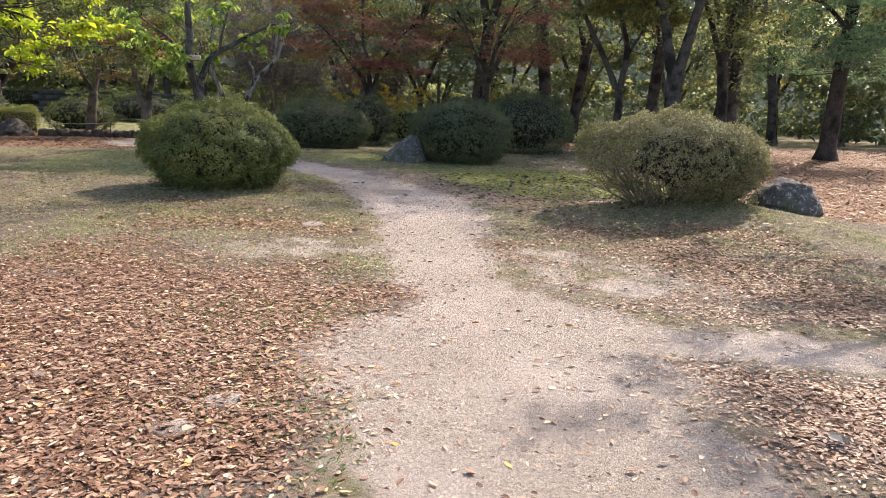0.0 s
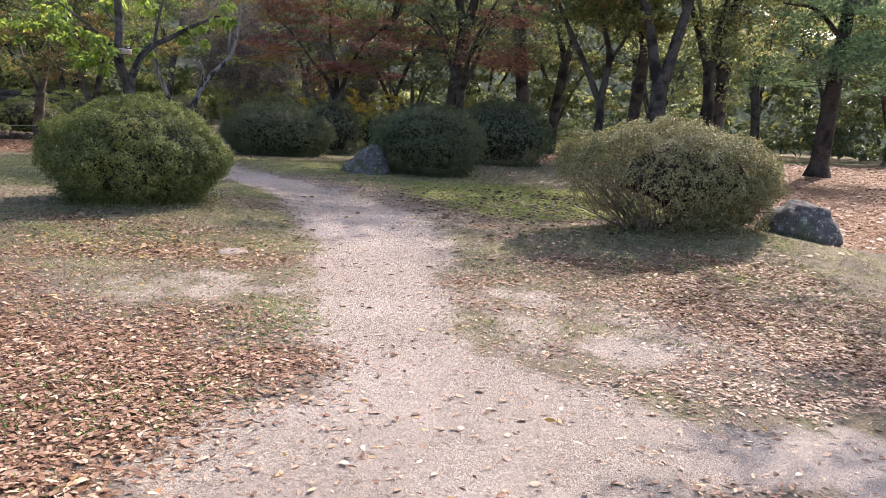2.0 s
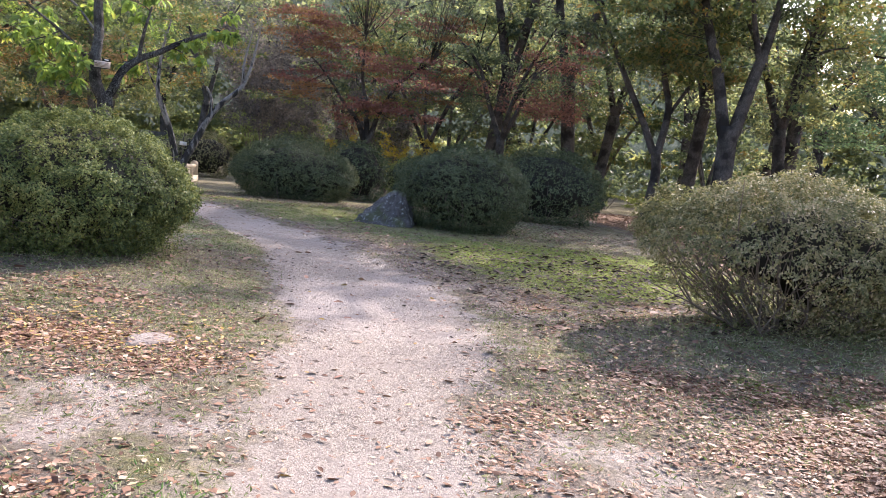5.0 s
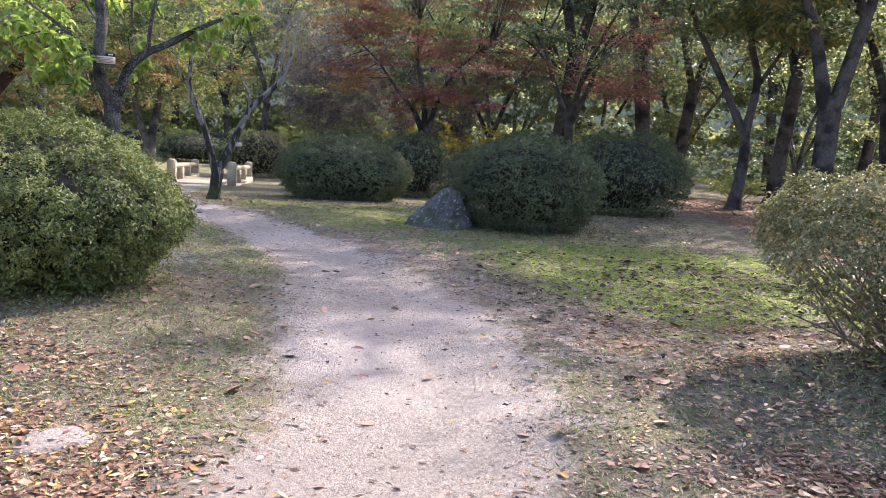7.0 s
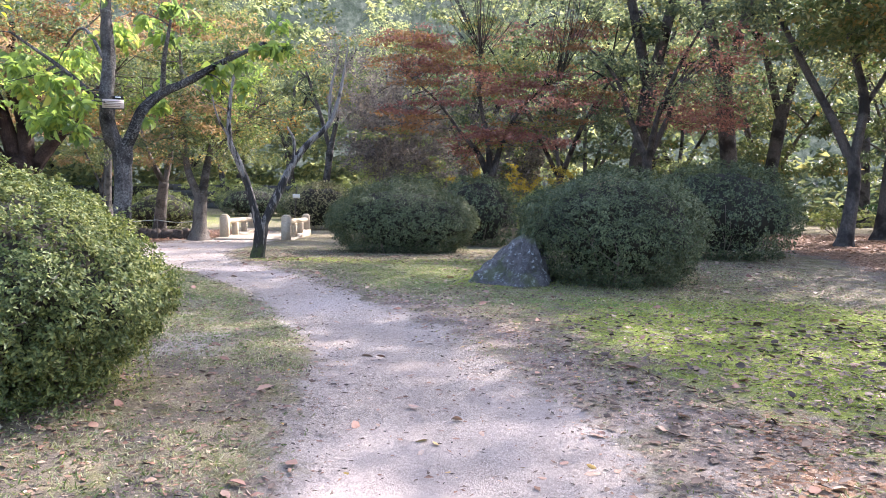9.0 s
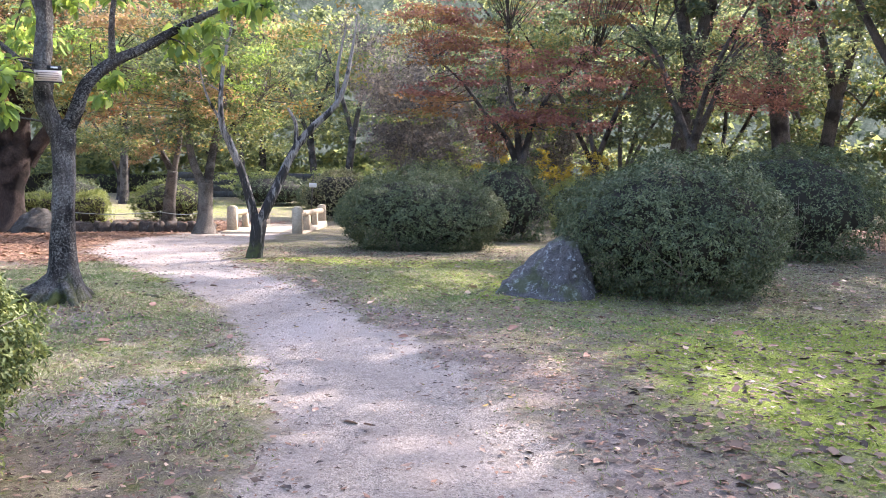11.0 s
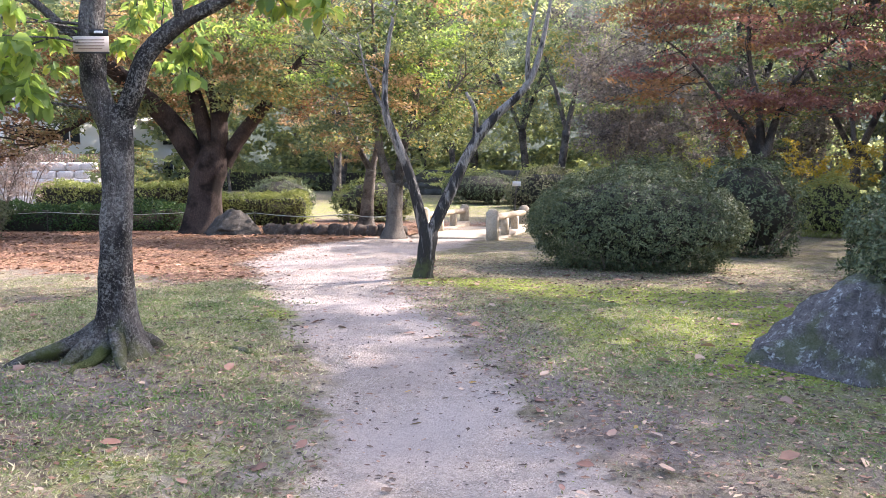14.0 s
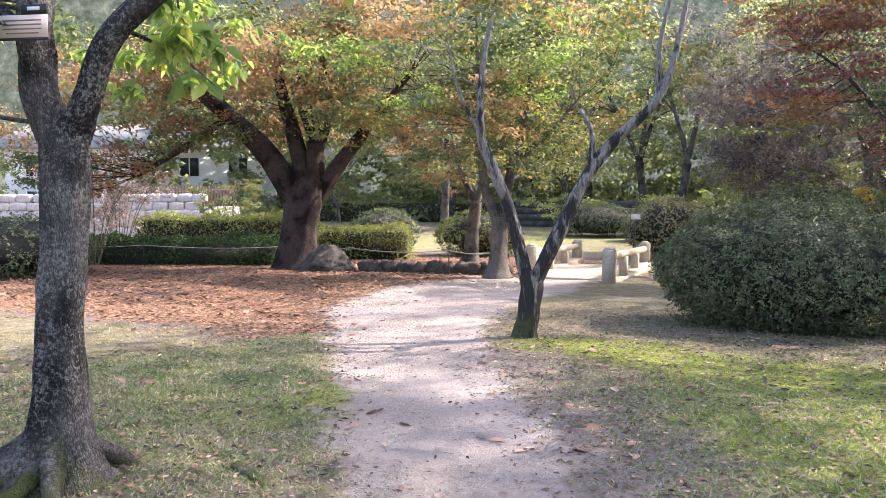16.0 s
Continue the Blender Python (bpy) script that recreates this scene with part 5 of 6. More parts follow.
pads += [(-1.2, 0.2, 4.0, 1.1, 1.0, 0.8, 500), (0.3, -0.6, 5.0, 1.0, 1.0, 0.8, 500), (1.6, 1.1, 4.2, 0.9, 0.9, 0.7, 420), (2.2, 1.6, 4.0, 0.8, 0.8, 0.5, 360), (-2.9, -2.0, 3.2, 1.1, 1.1, 0.5, 420), (-3.6, -2.6, 2.6, 1.0, 1.0, 0.4, 380), (0.9, 0.5, 4.4, 0.9, 0.9, 0.7, 420)]
grow_tree("tree", LX, LY, limbs, pads, BARK_RED, [LEAF_ORANGE, LEAF_MIX, LEAF_RUST, LEAF_GREEN], 0.13, 53, "large spreading tree with many limbs and rusty orange leaves", sides=18, rough=0.05, flare=1.2)

# low trunk with a tuft of leaves before the round bush
SX, SY = -16.2, 36.8
gen = np.random.default_rng(54)
limbs = [[(0, 0, 0, 0.24), (0.02, 0.1, 1.0, 0.21), (0.1, 0.2, 1.9, 0.18)], [(0.1, 0.2, 1.8, 0.12), (0.3, 0.4, 3.2, 0.08), (0.4, 0.3, 4.6, 0.03)], [(0.1, 0.2, 1.8, 0.12), (-0.5, 0.1, 3.0, 0.08), (-0.9, 0.2, 4.2, 0.03)]]
pads = [(gen.normal(0, 1.4), gen.normal(0, 1.4), gen.uniform(2.7, 6.8), 1.1, 1.1, 0.6, 380) for _ in range(16)]
grow_tree("tree", SX, SY, limbs, pads, BARK_PALE, [LEAF_GREEN, LEAF_MIX], 0.12, 54, "short-trunked tree with a low leafy crown before a round bush", sides=12)

# the red maple
MX, MY = -3.4, 34.6
limbs = [rel([(a, b, c, r * 0.68) for a, b, c, r in l], MX, MY) for l in (
    [(-3.3, 34.55, -0.82, 0.27), (-3.36, 34.63, 0.5, 0.25), (-3.42, 34.65, 1.3, 0.26)],
    [(-3.43, 34.65, 1.15, 0.18), (-3.8, 34.64, 1.91, 0.126), (-4.35, 34.59, 2.53, 0.09), (-5.2, 34.5, 3.6, 0.05), (-6.2, 34.3, 4.4, 0.02)],
    [(-3.38, 34.67, 1.2, 0.17), (-3.52, 34.75, 2.45, 0.117), (-3.77, 34.8, 3.53, 0.08), (-3.8, 34.8, 5.2, 0.04)],
    [(-3.3, 34.69, 1.2, 0.17), (-3.02, 34.83, 2.28, 0.11), (-2.4, 34.9, 3.4, 0.075), (-1.2, 34.8, 4.4, 0.04)])]
gen = np.random.default_rng(55)
pads = [(gen.uniform(-3.6, 2.8), gen.normal(-0.4, 1.0), gen.uniform(3.0, 7.0), 1.25, 1.1, 0.24, 520) for _ in range(42)]
low = [(gen.uniform(-1.6, 1.6), gen.normal(0.2, 0.7), gen.uniform(2.4, 3.6), 0.7, 0.7, 0.4, 260) for _ in range(8)]
# the high pads are out of view, added to shade the path
pads += [(gen.uniform(-2.0, 4.4), gen.uniform(-5.6, 0), gen.uniform(7.6, 9.8), 1.4, 1.4, 0.3, 380) for _ in range(19)] + low
grow_tree("tree", MX, MY, limbs, pads, BARK_DARK, [LEAF_RED, LEAF_RUST, LEAF_RED, LEAF_RUST, LEAF_MIX], 0.10, 55, "Japanese maple with layered dull red leaves", sides=12, droop=0.15)
limbs2, pads2 = wild(np.random.default_rng(56), 7.5, 0.2, 2.6, 3, 0.12, 3.0, 520, 0.3, 22, 0.5, 0.55)
grow_tree("tree", 1.6, 36.5, limbs2, pads2, BARK_DARK, [LEAF_RED, LEAF_RED, LEAF_SHADE], 0.10, 56, "maple with flat layers of dark red leaves over green", sides=10, droop=0.15)

# the two forked trees at the edge of the wood
SLIM = 0.66
FX, FY = 6.3, 31.2
limbs = [rel([(a, b, c, r * SLIM) for a, b, c, r in l], FX, FY) for l in (
    [(6.28, 31.2, -0.5, 0.28), (6.47, 31.33, 1.07, 0.23), (6.38, 31.4, 2.05, 0.25)],
    [(6.3, 31.38, 1.85, 0.19), (5.81, 31.37, 2.86, 0.16), (5.2, 31.36, 3.93, 0.14), (4.59, 31.34, 5.07, 0.1), (3.7, 31.3, 6.8, 0.05)],
    [(6.45, 31.42, 1.85, 0.19), (6.64, 31.57, 3.24, 0.17), (6.4, 31.62, 4.24, 0.14), (6.14, 31.69, 5.53, 0.1), (6.3, 31.8, 8, 0.04)],
    [(6.6, 31.55, 3.0, 0.1), (7.3, 31.8, 4.2, 0.08), (8.0, 32, 5.8, 0.03)])]
gen = np.random.default_rng(57)
pads = [(gen.normal(-0.4, 2.0), gen.normal(0, 2.0), gen.uniform(4.2, 9.5), 1.4, 1.4, 0.6, 520) for _ in range(24)]
# unseen upper limbs and pads, added to keep sun off path and grass
limbs += [[(-2.6, 0.1, 6.8, 0.06), (-4.8, -1.8, 9.0, 0.035), (-7.0, -3.4, 10.0, 0.012)], [(-2.6, 0.1, 7.2, 0.06), (-3.4, -0.4, 9.5, 0.04), (-3.8, -0.8, 12, 0.015)], [(0.0, 0.6, 8.3, 0.06), (-0.6, 0.2, 11, 0.04), (-0.4, -0.2, 14, 0.015)]]
pads += [(gen.uniform(-5.2, 2.5), gen.normal(-0.3, 2.2), gen.uniform(9.5, 14.5), 1.7, 1.7, 0.7, 300) for _ in range(24)]
pads += [(gen.uniform(-8.4, -4.4), gen.uniform(-5.6, -1.4), gen.uniform(9.4, 11.4), 1.4, 1.4, 0.6, 260) for _ in range(13)]
grow_tree("tree", FX, FY, limbs, pads, BARK_DARK, [LEAF_SHADE, LEAF_MIX], 0.17, 57, "dark forked tree with thin green and yellow leaves", sides=14)
FX, FY = 7.65, 28.5
limbs = [rel([(a, b, c, r * SLIM) for a, b, c, r in l], FX, FY) for l in (
    [(7.62, 28.45, -0.35, 0.46), (7.7, 28.5, 1.2, 0.4), (7.72, 28.6, 2.75, 0.4)],
    [(7.6, 28.6, 2.5, 0.28), (7.25, 28.8, 4.2, 0.23), (6.7, 29.0, 6.0, 0.18), (6.2, 29.1, 8.5, 0.09), (5.9, 29.2, 11, 0.03)],
    [(7.85, 28.6, 2.5, 0.29), (8.3, 28.8, 4.3, 0.24), (8.62, 28.93, 5.6, 0.18), (9.0, 29.1, 8, 0.1), (9.4, 29.2, 11, 0.03)],
    [(8.4, 28.85, 4.6, 0.14), (7.8, 28.5, 6.5, 0.09), (7.4, 28.2, 9.5, 0.03)])]
gen = np.random.default_rng(58)
pads = [(gen.normal(-0.3, 2.2), gen.normal(-0.3, 2.2), gen.uniform(5.0, 11), 1.5, 1.5, 0.6, 420) for _ in range(24)]
# crown above the view, placed along the sun's way to shade the path
limbs += [[(-1.6, 0.6, 10.5, 0.06), (-2.6, -0.6, 12.5, 0.04), (-3.2, -1.5, 14.5, 0.015)], [(1.6, 0.6, 10.5, 0.06), (1.4, -0.8, 13, 0.04), (1.2, -1.6, 15, 0.015)]]
pads += [(gen.uniform(-4.2, 3.5), gen.normal(-1.6, 2.2), gen.uniform(10, 15.5), 1.7, 1.7, 0.7, 300) for _ in range(26)]
pads += [(gen.uniform(-5.6, 0.4), gen.uniform(-3.8, 3.6), gen.uniform(10.4, 13.0), 1.5, 1.5, 0.6, 270) for _ in range(22)]
grow_tree("tree", FX, FY, limbs, pads, BARK_DARK, [LEAF_SHADE, LEAF_MIX], 0.18, 58, "tall dark tree forked low into two heavy limbs", sides=16)

# woodland trees, a few kinds repeated
KINDS = []
for k, (h, r, fork, n, mats, count, spread, pn) in enumerate(((11, 0.24, 3.4, 3, [LEAF_WOOD, LEAF_WOOD, LEAF_MIX], 280, 0.42, 27), (9, 0.17, 2.2, 3, [LEAF_SHADE, LEAF_GREEN], 280, 0.5, 27), (13, 0.3, 4.5, 2, [LEAF_SHADE], 280, 0.35, 27), (7, 0.13, 1.2, 4, [LEAF_GREEN, LEAF_MIX], 280, 0.55, 26), (8, 0.16, 1.8, 3, [LEAF_ORANGE, LEAF_MIX], 280, 0.5, 26))):
    g = np.random.default_rng(70 + k)
    runs, pads = wild(g, h, r, fork, n, 0.1, h * 0.3, count, 0.5, pn, 0.24, spread)
    KINDS.append((runs, pads, mats, h))
WOOD = [(8.9, 36.6, 2, 0.3, 0.9), (10.6, 31.5, 0, 1.1, 1.0), (11.6, 33.8, 2, 2.1, 0.95), (13, 40, 0, 3.0, 1.1), (1.2, 40.0, 2, 1.3, 1.2), (4.6, 38.5, 2, 4.1, 1.15), (1.5, 44, 0, 5.0, 1.1), (-1.5, 41, 1, 2.2, 1.0), (6.5, 43, 2, 0.9, 1.0),
        (19, 48, 2, 4.0, 1.0), (24, 50, 0, 0.2, 1.1), (-5, 49, 2, 4.4, 1.0), (-6.0, 51, 1, 1.0, 1.0), (3, 52, 2, 3.5, 1.1), (27, 40, 1, 3.3, 1.1),
        (-20, 66, 2, 1.1, 1.0), (-27, 64, 0, 2.0, 1.0), (-33, 58, 4, 3.0, 1.0), (-38, 66, 0, 4.2, 1.1), (-46, 62, 3, 5.5, 1.1), (-33, 41, 3, 1.0, 0.5), (-30.2, 54.5, 2, 0.4, 0.9), (-12, 72, 1, 0.6, 1.3), (-24, 70, 0, 1.4, 1.35), (-31, 75, 2, 0.4, 1.2), (-17, 77, 0, 2.4, 1.4), (-41, 70, 0, 3.4, 1.3), (-49, 75, 2, 4.4, 1.2), (-9, 63, 0, 5.4, 1.2), (-5.5, 67, 2, 0.9, 1.2), (-36, 80, 0, 0.9, 1.4), (-58, 50, 3, 4.0, 0.9), (12.5, 46, 3, 1.1, 1.2), (7.5, 49, 3, 2.3, 1.3), (-0.5, 48, 3, 0.5, 1.3), (3.2, 46, 1, 3.9, 1.0), (25, 45, 3, 0.9, 1.3), (30, 48, 0, 2.9, 1.1), (22, 55, 1, 1.6, 1.3), (14, 56, 2, 5.1, 1.1), (-16, 70, 0, 2.6, 1.2), (-34, 72, 1, 3.6, 1.2)]
LABELS = ["dark-trunked woodland tree with thin green leaves", "many-branched woodland tree with green leaves", "tall straight woodland tree with shade-toned leaves", "small spreading tree with pale green leaves", "small tree with orange and golden leaves"]
FIRST = {}
for x, y, k, turn, s in WOOD:
    if k not in FIRST:
        runs, pads, mats, h = KINDS[k]
        FIRST[k] = grow_tree("tree", x, y, runs, pads, BARK_DARK if k != 3 else BARK_PALE, mats, 0.168, 80 + k, LABELS[k], sides=8, group="woodland trees", twig=1)
        FIRST[k].rotation_euler, FIRST[k].scale = (0, 0, 0), (1, 1, 1)
    else:
        copy_thing(FIRST[k], Matrix.LocRotScale((x, y, gz(x, y)), Euler((0, 0, turn)), (s, s, s)))

# the pine-like evergreen at the edge of the leaf carpet
gen = np.random.default_rng(59)
pads = [(gen.normal(0, 1.6), gen.normal(0, 1.6), gen.uniform(3.0, 10), 1.5, 1.5, 0.4, 620) for _ in range(22)]
grow_tree("tree", 13.2, 28.4, [[(0, 0, 0, 0.3), (0.15, 0, 3, 0.25), (0.4, 0.1, 7, 0.16), (0.5, 0, 10, 0.05)], [(0.2, 0, 3.6, 0.09), (1.2, -0.4, 4.4, 0.06), (2.3, -0.7, 4.7, 0.02)], [(0.2, 0, 4.4, 0.09), (-1.0, -0.5, 5.2, 0.06), (-2.2, -0.8, 5.3, 0.02)]], pads, BARK_PINE, [LEAF_PINE], 0.16, 59, "evergreen tree with blue-green hanging sprays", sides=12, slim=0.3)
# the lime-leaved tree near the start
gen = np.random.default_rng(60)
pads = [(gen.uniform(-0.8, 1.6), gen.uniform(-1.0, 1.0), gen.uniform(2.1, 4.6), 0.8, 0.8, 0.4, 380) for _ in range(14)]
grow_tree("tree", -10.0, 17.4, [[(0, 0, 0, 0.13), (0.05, 0, 1.6, 0.1), (0.1, -0.1, 2.6, 0.08)], [(0.1, -0.1, 2.5, 0.06), (0.8, -0.9, 3.0, 0.04), (1.9, -1.8, 3.1, 0.015)], [(0.1, -0.1, 2.5, 0.06), (0.2, 0.3, 4, 0.03), (0.3, 0.2, 5.2, 0.01)], [(0.1, -0.05, 2.2, 0.05), (1.0, -0.4, 2.9, 0.03), (1.8, -0.6, 3.4, 0.012)]], pads, BARK, [LEAF_GREEN, LEAF_LIME, LEAF_GREEN], 0.10, 60, "slim tree with green and lime leaves", sides=10, oval=True)

pads = [(1.75, 0.75, 2.35, 0.5, 0.4, 0.3, 260), (2.15, 0.8, 2.3, 0.5, 0.4, 0.26, 240), (2.55, 0.85, 2.25, 0.4, 0.3, 0.18, 150), (2.0, 0.8, 1.95, 0.4, 0.3, 0.2, 130), (1.75, 0.7, 2.0, 0.35, 0.35, 0.15, 80), (1.9, 0.9, 2.6, 0.5, 0.5, 0.2, 130), (1.2, 0.6, 2.7, 0.6, 0.6, 0.3, 150), (0.5, 0.3, 3.2, 0.7, 0.7, 0.3, 170)]
grow_tree("tree", -6.7, 8.5, [[(0, 0, 0, 0.12), (0.05, 0, 1.4, 0.1), (0.1, 0.1, 2.4, 0.08)], [(0.1, 0.1, 2.2, 0.05), (0.9, 0.5, 2.6, 0.03), (1.9, 0.8, 2.4, 0.012)], [(0.1, 0.1, 2.3, 0.06), (0.2, 0.2, 3.4, 0.03)]], pads, BARK, [LEAF_LIME], 0.085, 62, "young tree with bright lime-yellow leaves by the lawn", sides=10, oval=True)

# Tree out of view, inferred from dappled shade; extra pads aim its shadow.
limbs3, pads3 = wild(np.random.default_rng(63), 9.5, 0.2, 3.6, 3, 0.08, 3.2, 300, 0.5, 20, 0.5, 0.45)
pads3 += [(-3.6, -1.0, 7.6, 0.9, 0.9, 0.4, 260), (-2.4, -0.6, 8.0, 1.0, 1.0, 0.4, 300), (-3.0, -1.8, 8.3, 0.9, 0.9, 0.4, 260), (-1.8, 0.4, 7.8, 0.9, 0.9, 0.4, 240)]
grow_tree("tree", 9.6, 12.6, limbs3, pads3, BARK_DARK, [LEAF_WOOD, LEAF_MIX], 0.12, 63, "tall unseen tree shading the leaf-strewn ground", sides=10)

# ---- far wood ----
gen = np.random.default_rng(61)
far = []
for k in range(820):
    az = radians(gen.uniform(-42, 49) if k % 4 else gen.uniform(5, 49))
    d = gen.uniform(58, 88) if az < 0.1 else gen.uniform(78, 96)
    x, y = -math.sin(az) * d, math.cos(az) * d
    hz = gen.uniform(0.3, 15) if k % 3 else gen.uniform(0.2, 3.5)
    hz = (gen.uniform(8, 27) if az > -0.3 else gen.uniform(5, 11)) if k >= 600 else hz
    far.append((x, y, gz(x, y) + hz, 3.2, 3.2, 1.9, 110))
for side, mat, label in ((1, LEAF_WOOD, "dense woodland beyond the garden, haze tinted into its leaves"), (-1, LEAF_SHADE, "dense woodland beyond the leaf carpet, in shade-toned leaves")):
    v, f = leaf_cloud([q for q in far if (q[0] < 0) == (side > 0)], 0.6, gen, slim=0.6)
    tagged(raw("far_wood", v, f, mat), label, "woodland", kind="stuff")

# glowing backdrop that stands in for hazy woods behind everything
az = np.radians(np.linspace(-60, 85, 120))
rows = []
for k, hh in enumerate((-3, 4, 9, 14, 1)):
    top = hh if k < 3 else (np.array([12 + 15 * float(smooth01((a + 0.42) / 0.15)) + 5 * noise.noise(Vector((a * 9, 0, 1))) + 2.5 * noise.noise(Vector((a * 40, 0, 2))) for a in az]) if k == 3 else None)
    if top is None:
        continue
    d = 94 + 3.0 * k + np.array([3 * noise.noise(Vector((a * 25, k * 3.0, 0))) for a in az])
    rows.append(np.stack([-np.sin(az) * d, np.cos(az) * d, np.broadcast_to(top, az.shape) - 1.5], 1))
v = np.vstack(rows)
n = len(az)
f = [(r * n + i, r * n + i + 1, (r + 1) * n + i + 1, (r + 1) * n + i) for r in range(3) for i in range(n - 1)]
tagged(raw("backdrop", v, f, SLOPE, smooth=True), "glowing backdrop of hazy woods in the distance", "backdrop", kind="structure")

# ---- undergrowth ----


def shrub(name, x, y, r, h, material, seed, label, n=1600, size=0.09, stems=7):
    """A loose, unclipped shrub: arching stems with leaves along them."""
    gen = np.random.default_rng(seed)
    t = thing(name, x, y, gz(x, y), label, "shrub")
    runs = []
    for k in range(stems):
        a, b = 6.28 * k / stems + gen.uniform(-0.4, 0.4), gen.uniform(0.4, 1.0)
        runs.append(spline([(math.cos(a) * 0.08, math.sin(a) * 0.08, -0.02, 0.02), (math.cos(a) * r * b * 0.5, math.sin(a) * r * b * 0.5, h * 0.55, 0.012), (math.cos(a) * r * b, math.sin(a) * r * b, h * gen.uniform(0.75, 1.0), 0.004)], 5))
    v, f = join([tube(s, 4) for s in runs])
    raw("stem_mass", v, f, TWIG, t)
    pads = [(*s[int(len(s) * q)][:3], r * 0.32, r * 0.32, h * 0.16, n / stems / 3) for s in runs for q in (0.45, 0.7, 0.95)]
    v, f = leaf_cloud(pads, size, gen)
    raw("foliage", v, f, material, t)
    return t


shrub("shrub", -2.2, 38.2, 1.5, 2.4, LEAF_YELLOW, 91, "loose shrub with glowing yellow leaves behind the maple", 2600)
shrub("shrub", -4.8, 38.8, 1.3, 2.2, LEAF_YELLOW, 92, "loose shrub with yellow leaves in the shade", 2200)
shrub("shrub", -8.0, 44.0, 2.0, 3.0, HEDGE, 93, "tangled pale green shrub on the slope", 2600, 0.12)
shrub("shrub", -10.5, 48.5, 2.2, 3.4, HEDGE, 94, "tangled pale green shrub on the slope", 2600, 0.13)
shrub("shrub", -6.0, 41.5, 1.8, 3.6, LEAF_PLUM, 95, "thin greyish-purple shrub under the trees", 3600, 0.11)
shrub("shrub", -3.5, 44.0, 2.4, 5.5, LEAF_PLUM, 96, "tall greyish-purple shrub with haze-tinted leaves", 8000, 0.14)
shrub("shrub", -8.6, 41.4, 2.0, 6.8, LEAF_PLUM, 104, "tall greyish-purple tree-like shrub, haze in its leaf colour", 9500, 0.12, 13)
shrub("shrub", -8.8, 49.0, 3.0, 7.5, LEAF_PLUM, 97, "tall greyish-purple shrub with haze-tinted leaves", 14000, 0.14, 11)
shrub("shrub", -11.8, 51.0, 3.4, 9.0, LEAF_PLUM, 101, "tall greyish-purple tree-like shrub with haze-tinted leaves", 16000, 0.14, 13)
shrub("shrub", -23.4, 28.3, 1.7, 3.0, LEAF_PINK, 105, "loose shrub with dry leaves tinted sunlit pink before the wall", 3600, 0.08, 12)
shrub("shrub", -24.6, 29.8, 1.6, 3.2, LEAF_PINK, 106, "loose shrub with dry leaves tinted sunlit pink before the wall", 3200, 0.08, 12)
shrub("shrub", 4.6, 33.6, 0.9, 0.8, HEDGE, 98, "low light green shrub at the wood's edge", 1200, 0.08)
shrub("shrub", 8.4, 39.5, 2.0, 1.0, HEDGE, 99, "low light green shrub at the wood's edge", 1800, 0.1)
shrub("shrub", 12.0, 43.5, 2.0, 1.1, JUNIPER, 100, "low dark shrub under the trees", 1600, 0.11)
for k, (x, y, r, h) in enumerate(((0.5, 47, 2.5, 2.2), (5, 48, 2.6, 2.4), (-3, 52, 2.8, 2.6), (15, 47, 2.6, 2.0), (22, 46, 2.4, 2.0), (9, 54, 3, 2.6), (-18, 62, 3, 2.4), (-25, 60, 3, 2.2))):
    if x > -10:
        shrub("shrub", x, y, r, h, LEAF_SHADE, 110 + k, "undergrowth in shade-toned leaves beneath the woodland trees", 2400, 0.17)
    else:
        # the paler hedge leaf imitates hazy sunlight on these shrubs
        shrub("shrub", x, y, r, h, HEDGE, 110 + k, "green shrub at the end of the lawn, leaf colour made sunlit pale", 2400, 0.15)


